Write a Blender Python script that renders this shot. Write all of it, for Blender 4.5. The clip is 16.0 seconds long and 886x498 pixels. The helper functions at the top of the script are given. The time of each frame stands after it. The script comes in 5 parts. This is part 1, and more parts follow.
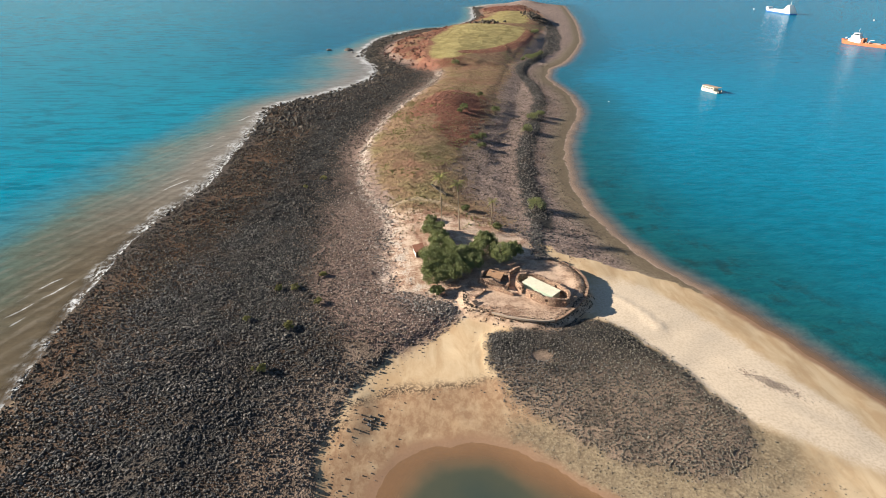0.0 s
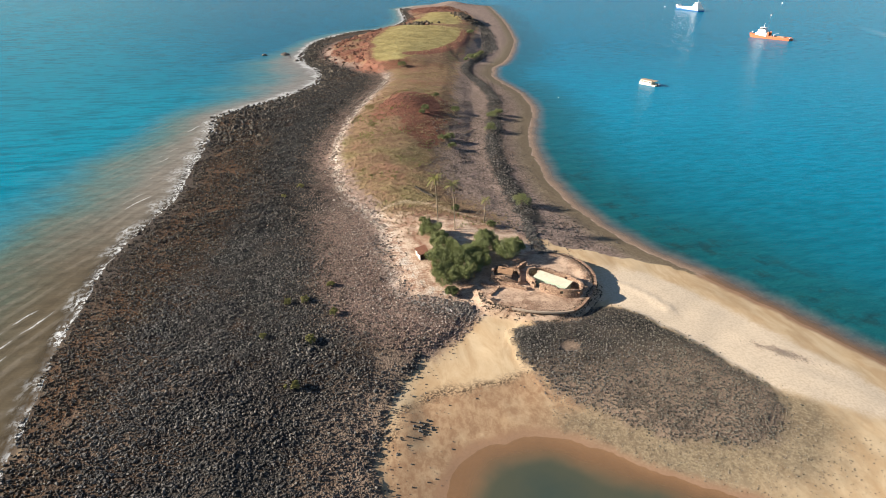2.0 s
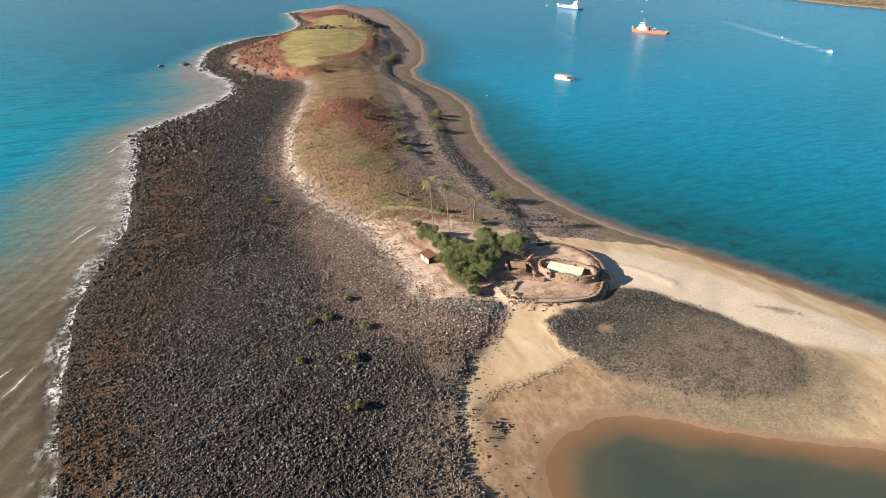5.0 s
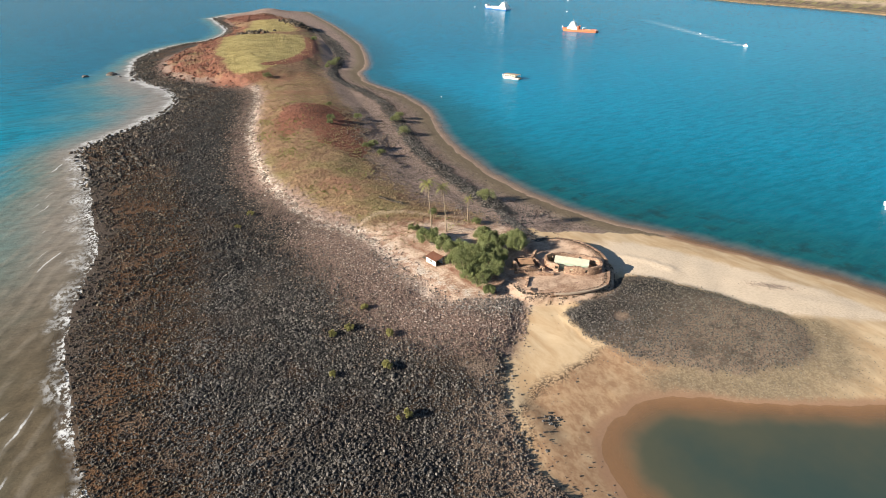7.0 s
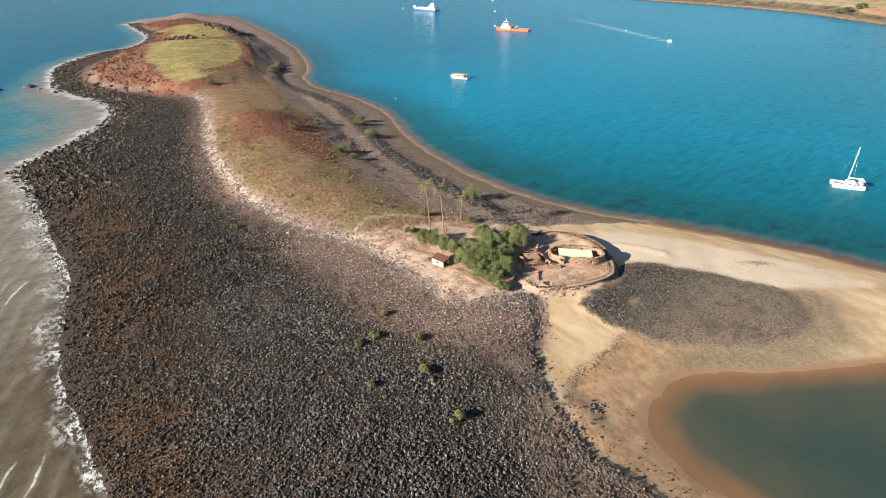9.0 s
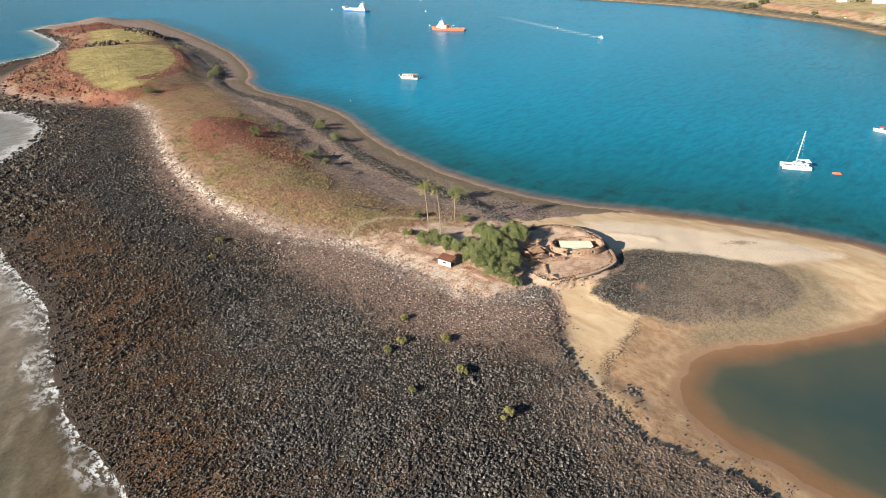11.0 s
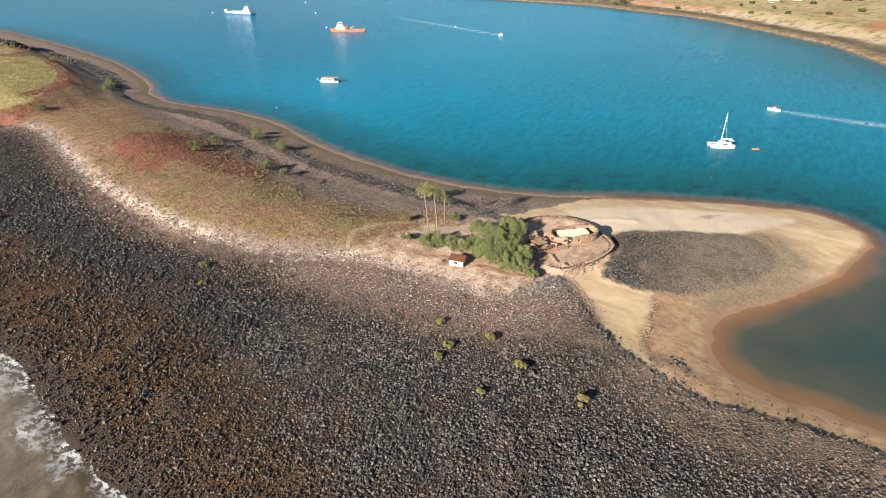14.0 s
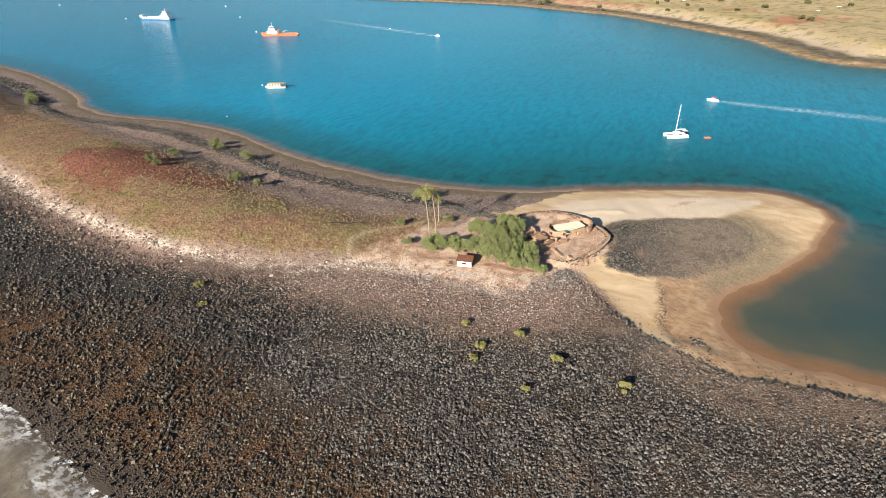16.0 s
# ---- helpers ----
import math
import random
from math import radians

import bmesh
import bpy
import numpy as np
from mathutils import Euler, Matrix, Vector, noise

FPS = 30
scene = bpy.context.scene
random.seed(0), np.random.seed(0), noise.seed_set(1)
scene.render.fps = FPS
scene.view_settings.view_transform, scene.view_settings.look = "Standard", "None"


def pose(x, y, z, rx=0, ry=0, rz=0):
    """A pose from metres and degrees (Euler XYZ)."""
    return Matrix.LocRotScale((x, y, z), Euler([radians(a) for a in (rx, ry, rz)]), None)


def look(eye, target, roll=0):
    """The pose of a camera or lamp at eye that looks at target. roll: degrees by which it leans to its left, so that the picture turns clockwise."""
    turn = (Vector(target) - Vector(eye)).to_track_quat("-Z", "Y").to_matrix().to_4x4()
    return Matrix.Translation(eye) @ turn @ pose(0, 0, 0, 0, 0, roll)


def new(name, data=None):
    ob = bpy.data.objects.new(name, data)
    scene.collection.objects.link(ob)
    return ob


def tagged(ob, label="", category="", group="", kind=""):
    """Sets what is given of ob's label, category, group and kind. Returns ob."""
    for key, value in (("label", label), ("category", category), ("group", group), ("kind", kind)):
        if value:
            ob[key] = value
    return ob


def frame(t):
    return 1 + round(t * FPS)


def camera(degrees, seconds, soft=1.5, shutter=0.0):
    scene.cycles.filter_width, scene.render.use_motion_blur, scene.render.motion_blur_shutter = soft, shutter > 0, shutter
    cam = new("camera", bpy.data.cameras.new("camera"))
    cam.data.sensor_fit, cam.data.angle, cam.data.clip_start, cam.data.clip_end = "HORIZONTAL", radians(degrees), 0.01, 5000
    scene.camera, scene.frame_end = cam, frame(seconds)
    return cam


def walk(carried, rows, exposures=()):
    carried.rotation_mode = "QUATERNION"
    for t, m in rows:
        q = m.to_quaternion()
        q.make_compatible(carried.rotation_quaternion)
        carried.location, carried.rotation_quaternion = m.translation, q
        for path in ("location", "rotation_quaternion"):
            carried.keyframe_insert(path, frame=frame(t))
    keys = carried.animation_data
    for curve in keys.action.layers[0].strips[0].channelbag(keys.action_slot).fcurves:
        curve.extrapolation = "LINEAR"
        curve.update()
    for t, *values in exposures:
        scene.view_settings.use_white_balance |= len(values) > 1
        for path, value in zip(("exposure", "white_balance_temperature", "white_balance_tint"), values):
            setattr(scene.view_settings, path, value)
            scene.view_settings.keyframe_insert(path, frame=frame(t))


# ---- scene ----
cam = camera(78.2, 16.0, soft=0.8)
METRES, EYE, TILT, LEAN, TURN = 150.0, 73.9, -0.1, -1.4, 0.0
ROWS = [
    (0.0, 0.0, 0.0, 0.0, -0.85, -28.39, 1.57),
    (0.5, -0.029, 0.0008, 0.0006, -2.76, -28.42, 1.6),
    (1.0, -0.062, 0.0028, 0.0012, -4.95, -28.45, 1.65),
    (1.5, -0.091, 0.0057, 0.0019, -6.86, -28.47, 1.66),
    (2.0, -0.124, 0.0103, 0.0028, -9.03, -28.48, 1.69),
    (2.5, -0.1525, 0.0153, 0.0036, -10.94, -28.5, 1.71),
    (3.0, -0.185, 0.0223, 0.0046, -13.11, -28.53, 1.73),
    (3.5, -0.2131, 0.0294, 0.0053, -15.01, -28.54, 1.77),
    (4.0, -0.2451, 0.0388, 0.0063, -17.17, -28.58, 1.78),
    (6.5, -0.386, 0.097, 0.0106, -26.95, -28.69, 1.8),
    (7.0, -0.4151, 0.1128, 0.0112, -29.06, -28.7, 1.82),
    (7.5, -0.4399, 0.1275, 0.0118, -30.93, -28.72, 1.84),
    (8.0, -0.4677, 0.1454, 0.0124, -33.05, -28.75, 1.88),
    (8.5, -0.4916, 0.1619, 0.0129, -34.91, -28.79, 1.87),
    (9.0, -0.5182, 0.1818, 0.0135, -37.03, -28.84, 1.88),
    (11.5, -0.6311, 0.2874, 0.0172, -46.95, -29.14, 1.84),
    (12.0, -0.653, 0.3131, 0.018, -49.1, -29.2, 1.81),
    (12.5, -0.6712, 0.3362, 0.0188, -50.96, -29.27, 1.78),
    (13.0, -0.6915, 0.3632, 0.0191, -53.1, -29.3, 1.73),
    (13.5, -0.7081, 0.3878, 0.02, -54.97, -29.37, 1.68),
    (14.0, -0.7263, 0.4164, 0.0206, -57.12, -29.41, 1.64),
    (14.5, -0.741, 0.4418, 0.0209, -58.97, -29.41, 1.63),
    (15.0, -0.7566, 0.4714, 0.0217, -61.11, -29.47, 1.64),
    (15.5, -0.7698, 0.4974, 0.0218, -62.96, -29.46, 1.63),
    (16.0, -0.7834, 0.5282, 0.0226, -65.1, -29.49, 1.61),
]
walk(cam, [(t, pose(0, 0, EYE, TILT, LEAN, TURN) @ pose(METRES * x, METRES * y, METRES * z, 90 + pitch, roll, yaw)) for t, x, y, z, yaw, pitch, roll in ROWS])

# ---- light: low western sun, clear sky ----
SUN_FROM = Vector((-42.0, 6.5, 0.0)).normalized()
SUN_ELEV = radians(21.5)
sun_dir = Vector((SUN_FROM.x * math.cos(SUN_ELEV), SUN_FROM.y * math.cos(SUN_ELEV), math.sin(SUN_ELEV)))
sun = new("sun", bpy.data.lights.new("sun", "SUN"))
sun.data.energy, sun.data.angle, sun.data.color = 5.0, radians(0.53), (1.0, 0.92, 0.81)
sun.matrix_world = look(sun_dir * 400, (0, 0, 0))
world = bpy.data.worlds.new("sky")
scene.world = world
world.use_nodes = True
_nt = world.node_tree
_sky = _nt.nodes.new("ShaderNodeTexSky")
_sky.sky_type, _sky.sun_disc = "NISHITA", False
_sky.sun_elevation = SUN_ELEV
_sky.sun_rotation = math.atan2(sun_dir.x, sun_dir.y)
_sky.air_density, _sky.dust_density, _sky.ozone_density = 1.0, 0.15, 3.0
_nt.links.new(_sky.outputs[0], _nt.nodes["Background"].inputs[0])
_nt.nodes["Background"].inputs[1].default_value = 0.045
scene.view_settings.exposure = 1.15


# ---- node helpers ----
class Shade:
    """A small wrapper that strings shader nodes together."""

    def __init__(self, name, rough=0.9, spec=0.3, metal=0.0):
        self.mat = bpy.data.materials.new(name)
        self.mat.use_nodes = True
        self.nt = self.mat.node_tree
        self.bsdf = self.nt.nodes["Principled BSDF"]
        self.bsdf.inputs["Roughness"].default_value = rough
        self.bsdf.inputs["Specular IOR Level"].default_value = spec
        self.bsdf.inputs["Metallic"].default_value = metal
        self.pos = self.nt.nodes.new("ShaderNodeNewGeometry").outputs["Position"]

    def put(self, socket, value):
        if isinstance(value, bpy.types.NodeSocket):
            self.nt.links.new(value, socket)
        elif isinstance(value, (tuple, list)):
            socket.default_value = (*value, 1.0) if len(socket.default_value) == 4 and len(value) == 3 else value
        else:
            socket.default_value = value

    def math(self, op, a, b=0.0, c=0.0, clamp=False):
        n = self.nt.nodes.new("ShaderNodeMath")
        n.operation, n.use_clamp = op, clamp
        for s, v in zip(n.inputs, (a, b, c)):
            self.put(s, v)
        return n.outputs[0]

    def ramp(self, v, lo, hi, a=0.0, b=1.0):
        n = self.nt.nodes.new("ShaderNodeMapRange")
        n.interpolation_type = "SMOOTHSTEP"
        for s, x in zip(n.inputs[:5], (v, lo, hi, a, b)):
            self.put(s, x)
        return n.outputs[0]

    def mix(self, f, a, b, kind="MIX"):
        n = self.nt.nodes.new("ShaderNodeMix")
        n.data_type, n.blend_type = "RGBA", kind
        self.put(n.inputs[0], f)
        self.put(n.inputs[6], a)
        self.put(n.inputs[7], b)
        return n.outputs[2]

    def stretch(self, scale, turn=0.0):
        n = self.nt.nodes.new("ShaderNodeMapping")
        self.put(n.inputs[0], self.pos)
        n.inputs[2].default_value = (0, 0, turn)
        n.inputs[3].default_value = scale
        return n.outputs[0]

    def noise(self, scale, detail=4.0, rough=0.55, where=None, distort=0.0):
        n = self.nt.nodes.new("ShaderNodeTexNoise")
        self.put(n.inputs["Vector"], where or self.pos)
        for k, v in (("Scale", scale), ("Detail", detail), ("Roughness", rough), ("Distortion", distort)):
            n.inputs[k].default_value = v
        return n.outputs[0]

    def cells(self, scale, out="Distance", feature="F1", where=None):
        n = self.nt.nodes.new("ShaderNodeTexVoronoi")
        n.feature = feature
        self.put(n.inputs["Vector"], where or self.pos)
        n.inputs["Scale"].default_value = scale
        return n.outputs[out]

    def attr(self, name):
        n = self.nt.nodes.new("ShaderNodeAttribute")
        n.attribute_name = name
        return n.outputs["Fac"]

    def dot(self, v):
        n = self.nt.nodes.new("ShaderNodeVectorMath")
        n.operation = "DOT_PRODUCT"
        self.put(n.inputs[0], self.pos)
        n.inputs[1].default_value = v
        return n.outputs["Value"]

    def island(self):
        return self.nt.nodes.new("ShaderNodeNewGeometry").outputs["Random Per Island"]

    def any_object(self):
        return self.nt.nodes.new("ShaderNodeObjectInfo").outputs["Random"]

    def bump(self, height, strength=0.5, distance=0.1):
        n = self.nt.nodes.new("ShaderNodeBump")
        self.put(n.inputs["Height"], height)
        self.put(n.inputs["Strength"], strength)
        self.put(n.inputs["Distance"], distance)
        self.put(self.bsdf.inputs["Normal"], n.outputs[0])
        return n.outputs[0]

    def color(self, c):
        self.put(self.bsdf.inputs["Base Color"], c)
        return self.mat


def plain(name, c, rough=0.7, spec=0.3, metal=0.0, vary=0.25, scale=1.5):
    """A paint or surface of one colour with uneven wear."""
    s = Shade(name, rough, spec, metal)
    n = s.math("ADD", s.math("MULTIPLY", s.noise(scale, 5), 0.6), s.math("MULTIPLY", s.noise(scale * 9, 3), 0.4))
    s.bump(n, 0.15, 0.02)
    return s.color(s.mix(s.ramp(n, 0.25, 0.75), tuple(x * (1 - vary) for x in c), tuple(min(1, x * (1 + vary * 0.6)) for x in c)))


# ---- plan of the island, in metres ----
WEST_SHORE = [(-66, -120), (-72, -40), (-75, 20), (-78, 62), (-83, 90), (-87, 119), (-89, 140), (-87, 162), (-83, 188), (-85, 230), (-86, 272),
              (-89, 299), (-79, 315), (-67, 328), (-43, 372), (-42, 417), (-57, 470), (-59, 500), (-49, 580), (-14, 642), (21, 667), (50, 737), (58, 830), (62, 925)]
NORTH_END = [(90, 970), (127, 992), (175, 985), (205, 945)]
EAST_SHORE = [(196, 880), (172, 720), (149, 600), (134, 534), (103, 444), (82, 405), (75, 368), (79, 330), (75, 287), (59, 239), (52, 206),
              (49, 167), (55, 134), (64, 116), (81, 80), (88, 58), (87, 45), (80, 37)]
INLET = [(71, 35), (44, 44), (22, 58), (13, 65), (4, 66.5), (-5, 63.5), (-9, 57), (-10, 48), (-10.5, 37), (-8, 15), (0, -40), (10, -120)]
HILL_WEST = [(6, 103), (-3, 108), (-10, 116), (-14, 152), (-24, 184), (-28, 224), (-16, 285), (-4, 330), (4, 366), (-3, 400), (-20, 432), (-36, 470),
             (-28, 540), (22, 640), (60, 750), (80, 880)]
HILL_EAST = [(130, 900), (135, 760), (118, 640), (90, 530), (56, 420), (46, 374), (33, 320), (27, 280), (18, 245), (11, 210), (9, 184), (14, 158),
             (20, 142), (30, 122), (34, 108), (28, 97), (16, 97)]
DARK_BAND = [(128, 690), (124, 620), (110, 540), (98, 486), (84, 452), (60, 396), (60, 347), (58, 305), (48, 260), (38, 221), (34, 192), (32, 168), (32, 147)]
SHINGLE = [(11.5, 93), (22, 96), (36, 97.5), (42.5, 89.5), (48.5, 79), (53, 67), (48, 58.5), (33, 60), (22, 68), (13, 78), (10, 86)]
FIELD_EDGE = [(6, 103), (-3, 94), (-13, 83), (-18, 71), (-20, 62), (-17, 50), (-17, 38), (-16, 10), (-12, -60), (-8, -125)]
TERRACE = [(6, 103), (12, 98.5), (18.5, 96), (25.5, 95.4), (30.5, 99.8), (34.6, 105), (36, 111), (34.8, 117), (31, 121.5), (24, 122.5), (14, 122), (7, 116)]
MESA = [(-4, 404), (-6, 445), (-4, 488), (8, 545), (24, 598), (62, 594), (88, 570), (85, 528), (70, 474), (48, 440), (18, 400)]
MESA_BACK = [(44, 622), (62, 690), (80, 756), (108, 748), (113, 700), (98, 612), (74, 600)]
RED_MOUND = [(6, 300), (17, 301), (26, 287), (21, 250), (10, 214), (3, 226), (1, 240), (0, 254), (-11, 252), (-7, 280)]
RED_STRIP = [(92, 552), (71, 480), (43, 434), (22, 418)]
CHALK = [(3, 379), (-3, 345), (-11, 313), (-20, 280), (-25.5, 247), (-28, 212), (-27, 190), (-23.5, 168), (-15, 152), (-12, 138), (-10, 126), (-7, 115), (-2, 107)]
MAINLAND = [(360, -420), (362, -180), (372, -34), (392, 4), (440, 26), (494, 47), (545, 82), (595, 119), (650, 160), (700, 205), (765, 300), (835, 402),
            (880, 560), (905, 700), (1000, 900), (1300, 1300), (2600, 2400), (4800, 2600), (4800, -3000), (900, -3000)]


def smooth(points, closed=False, n=5):
    """A Catmull-Rom curve through plan points."""
    p = np.array(points, float)
    if closed:
        p = np.vstack([p[-1], p, p[0], p[1]])
    else:
        p = np.vstack([2 * p[0] - p[1], p, 2 * p[-1] - p[-2]])
    u = np.linspace(0, 1, n, endpoint=False)[:, None]
    out = []
    for a, b, c, d in zip(p[:-3], p[1:-2], p[2:-1], p[3:]):
        out.append(0.5 * (2 * b + (c - a) * u + (2 * a - 5 * b + 4 * c - d) * u ** 2 + (3 * b - a - 3 * c + d) * u ** 3))
    out = np.vstack(out)
    return out if closed else np.vstack([out, p[-2]])


def far_from(q, line, closed=False):
    """Distance of plan points q to a line."""
    a, b = (line, np.roll(line, -1, 0)) if closed else (line[:-1], line[1:])
    best = np.full(len(q), 1e9)
    for (ax, ay), (bx, by) in zip(a, b):
        dx, dy = bx - ax, by - ay
        k = np.clip(((q[:, 0] - ax) * dx + (q[:, 1] - ay) * dy) / (dx * dx + dy * dy + 1e-9), 0, 1)
        best = np.minimum(best, (q[:, 0] - ax - k * dx) ** 2 + (q[:, 1] - ay - k * dy) ** 2)
    return np.sqrt(best)


def inside(q, ring):
    """Signed distance to a closed outline, positive inside."""
    hit = np.zeros(len(q), bool)
    for (ax, ay), (bx, by) in zip(ring, np.roll(ring, -1, 0)):
        if ay != by:
            hit ^= ((ay > q[:, 1]) != (by > q[:, 1])) & (q[:, 0] < (bx - ax) * (q[:, 1] - ay) / (by - ay) + ax)
    return np.where(hit, 1, -1) * far_from(q, ring, True)


def step(v, lo, hi):
    k = np.clip((v - lo) / (hi - lo), 0, 1)
    return k * k * (3 - 2 * k)


def wob(q, size, seed=0.0):
    """Cheap smooth unevenness in the plan, about -1 to 1."""
    x, y = q[:, 0] / size, q[:, 1] / size
    v = np.sin(x * 1.7 + 1.3 * np.sin(y * 1.1 + seed) + seed) * np.cos(y * 1.9 + 1.1 * np.sin(x * 1.3 - seed))
    v += 0.5 * np.sin(x * 3.9 + 2.1 * np.cos(y * 2.7 + seed * 2)) * np.cos(y * 4.3 - 1.7 * np.sin(x * 3.1 + seed))
    v += 0.25 * np.sin(x * 8.3 + 2.0 * np.cos(y * 7.1)) * np.cos(y * 9.1 + seed)
    return v / 1.5


coast = np.vstack([smooth(WEST_SHORE), smooth(NORTH_END), smooth(EAST_SHORE), smooth(INLET)])
hill_ring = np.vstack([smooth(HILL_WEST), smooth(HILL_EAST)])
shingle_ring = smooth(SHINGLE, True)
field_ring = np.vstack([smooth(WEST_SHORE), [(70, 940)], smooth(HILL_WEST)[::-1], smooth(FIELD_EDGE)])
terrace_ring = smooth(TERRACE, True)
mesa_ring, mesa_back_ring = smooth(MESA, True), smooth(MESA_BACK, True)
band_line, chalk_line, strip_line = smooth(DARK_BAND), smooth(CHALK), smooth(RED_STRIP)
mound_ring = smooth(RED_MOUND, True)
mainland_ring = smooth(MAINLAND, True)


def survey(q):
    """Height and zones of the ground at plan points."""
    z = {}
    z["coast"] = inside(q, coast) + 0.5 * wob(q, 4.0, 1.0) + 0.9 * wob(q, 11.0, 2.0)
    z["hill"] = inside(q, hill_ring) + 1.2 * wob(q, 7.0, 3.0)
    z["field"] = inside(q, field_ring) + 1.0 * wob(q, 4.5, 4.0)
    z["shingle"] = inside(q, shingle_ring) + 0.8 * wob(q, 4.0, 5.0)
    z["terrace"] = inside(q, terrace_ring)
    z["mesa"] = np.maximum(inside(q, mesa_ring), inside(q, mesa_back_ring)) + 3.0 * wob(q, 14.0, 6.0)
    z["rust"] = step(z["coast"] + 3.0 * wob(q, 9.0, 12.0), np.interp(q[:, 1], [60, 100, 140, 250, 320], [13, 17, 34, 34, 10]), np.interp(q[:, 1], [60, 100, 140, 250, 320], [3, 6, 22, 20, 2])) * step(q[:, 1], 360, 300) * step(z["field"], -1, 1)
    z["band"] = far_from(q, band_line) + 0.8 * wob(q, 6.0, 7.0)
    z["mainland"] = inside(q, mainland_ring) + 2.0 * wob(q, 30.0, 8.0)
    x, y = q[:, 0], q[:, 1]
    d, m = z["coast"], z["mainland"]
    h = np.where(d > 0, 3.7 * (1 - np.exp(-np.maximum(d, 0) / 28)), np.maximum(d * 0.09, -7))
    z["side"] = step(x - np.interp(y, [90, 130, 250, 400, 600], [60, 12, 6, 16, 60]), -8, 14) * step(y + 0.55 * (x - 40), 124, 131)
    hillness = 1 - np.exp(-np.maximum(z["hill"] + 3 + 11 * z["side"], 0) / (9 + 14 * z["side"]))
    along = np.interp(y, [100, 140, 165, 200, 240, 300, 360, 400, 600, 900], [0.6, 1.6, 3.2, 4.6, 5.4, 4.6, 3.6, 4.0, 4.5, 2.0])
    h += hillness * along
    h += 3.0 * np.exp(-((x - 11) ** 2 / 190 + (y - 279) ** 2 / 620))
    z["crag"] = step(y, 392, 420) * (1 - z["side"]) * step(z["mesa"], 3, -2) * step(z["hill"], -6, 4)
    h += z["crag"] * (1.1 * wob(q, 9.0, 80.0) + 0.9 * np.abs(wob(q, 5.0, 81.0))) + 5.0 * np.exp(-((x - 146) ** 2 / 500 + (y - 950) ** 2 / 1500))
    h += 3.0 * np.exp(-((x - 114) ** 2 / 90 + (y - 675) ** 2 / 900))
    h += step(z["mesa"], -9 - 14 * z["side"], 4) * 3.6 + step(z["mesa"], 4, 26) * 1.2
    h += 0.6 * np.exp(-(z["band"] / 4.0) ** 2)
    h += 0.7 * step(z["shingle"], -2, 4)
    h += 0.55 * step(z["field"], -0.4, 1.6) * step(y, 112, 98) * step(x, -40, -20)
    h += 0.35 * wob(q, 16.0, 9.0) * step(d, 2, 14) + 0.12 * wob(q, 3.3, 10.0) * step(d, 1, 8) * step(np.maximum(z["field"], z["hill"]), -1, 3)
    h += 0.7 * step(np.exp(-((x + 15.5) ** 2 / 20 + (y - 72) ** 2 / 60)), 0.2, 1.0)
    h += 0.4 * np.exp(-(far_from(q, smooth([(37, 112), (42, 108), (46, 102), (48.5, 95)])) / 0.6) ** 2)
    h -= 0.6 * np.exp(-((x - 21) ** 2 / 5 + (y - 86) ** 2 / 3)) - 0.5 * np.exp(-((x - 21.5) ** 2 / 5 + (y - 82.5) ** 2 / 2))
    k = step(z["terrace"], -1.1, 0.2)
    bank = 0.6 * np.exp(-((z["terrace"] - 2.2) / 1.5) ** 2) * step(x + 0.6 * (y - 106), 24, 31)
    h = h * (1 - k) + (4.2 + bank) * k
    k = 0.8 * np.exp(-((x + 4) ** 2 / 60 + (y - 127) ** 2 / 90))
    h = h * (1 - k) + 3.9 * k
    land = np.where(m > 0, 3.0 * (1 - np.exp(-np.maximum(m, 0) / 35)) + 7 * step(m, 28, 60) + np.minimum(np.maximum(m - 60, 0) * 0.03, 22), -9)
    land += step(m, 40, 90) * 1.5 * wob(q, 45.0, 11.0)
    z["height"] = np.maximum(h, land)
    return z


# ---- ground: one sheet, sea bed, island and far shore ----
def spread(*runs):
    return np.unique(np.round(np.concatenate([np.asarray(r, float) for r in runs]), 3))


grid_x = spread([-5000, -2500, -1200, -700, -450, -320, -240, -190, -160, -140, -125, -115, -108, -102], np.arange(-98, 98, 1.25), np.arange(98, 240, 4),
                np.arange(240, 1000, 9), [1050, 1150, 1300, 1600, 2200, 3200, 5000])
grid_y = spread([-5000, -2500, -1200, -600, -350, -220, -150, -110, -80], np.arange(-60, 20, 4), np.arange(20, 210, 1.2), np.arange(210, 420, 2),
                np.arange(420, 1000, 4), [1020, 1060, 1120, 1200, 1400, 1800, 2500, 3500, 5000])


def sheet(name, xs, ys, heights, attributes, material, hide=None):
    nx, ny = len(xs), len(ys)
    gx, gy = np.meshgrid(xs, ys)
    co = np.column_stack([gx.ravel(), gy.ravel(), heights])
    i = np.arange(nx * ny).reshape(ny, nx)
    quads = np.stack([i[:-1, :-1], i[:-1, 1:], i[1:, 1:], i[1:, :-1]], -1).reshape(-1, 4)
    if hide is not None:
        quads = quads[~hide[quads].all(1)]
    me = bpy.data.meshes.new(name)
    me.vertices.add(len(co))
    me.vertices.foreach_set("co", co.ravel())
    me.loops.add(quads.size)
    me.loops.foreach_set("vertex_index", quads.ravel())
    me.polygons.add(len(quads))
    me.polygons.foreach_set("loop_start", np.arange(len(quads)) * 4)
    me.polygons.foreach_set("use_smooth", np.ones(len(quads), bool))
    me.update()
    me.validate()
    for k, v in attributes.items():
        me.attributes.new(k, "FLOAT", "POINT").data.foreach_set("value", v.astype(np.float32))
    me.materials.append(material)
    return new(name, me)


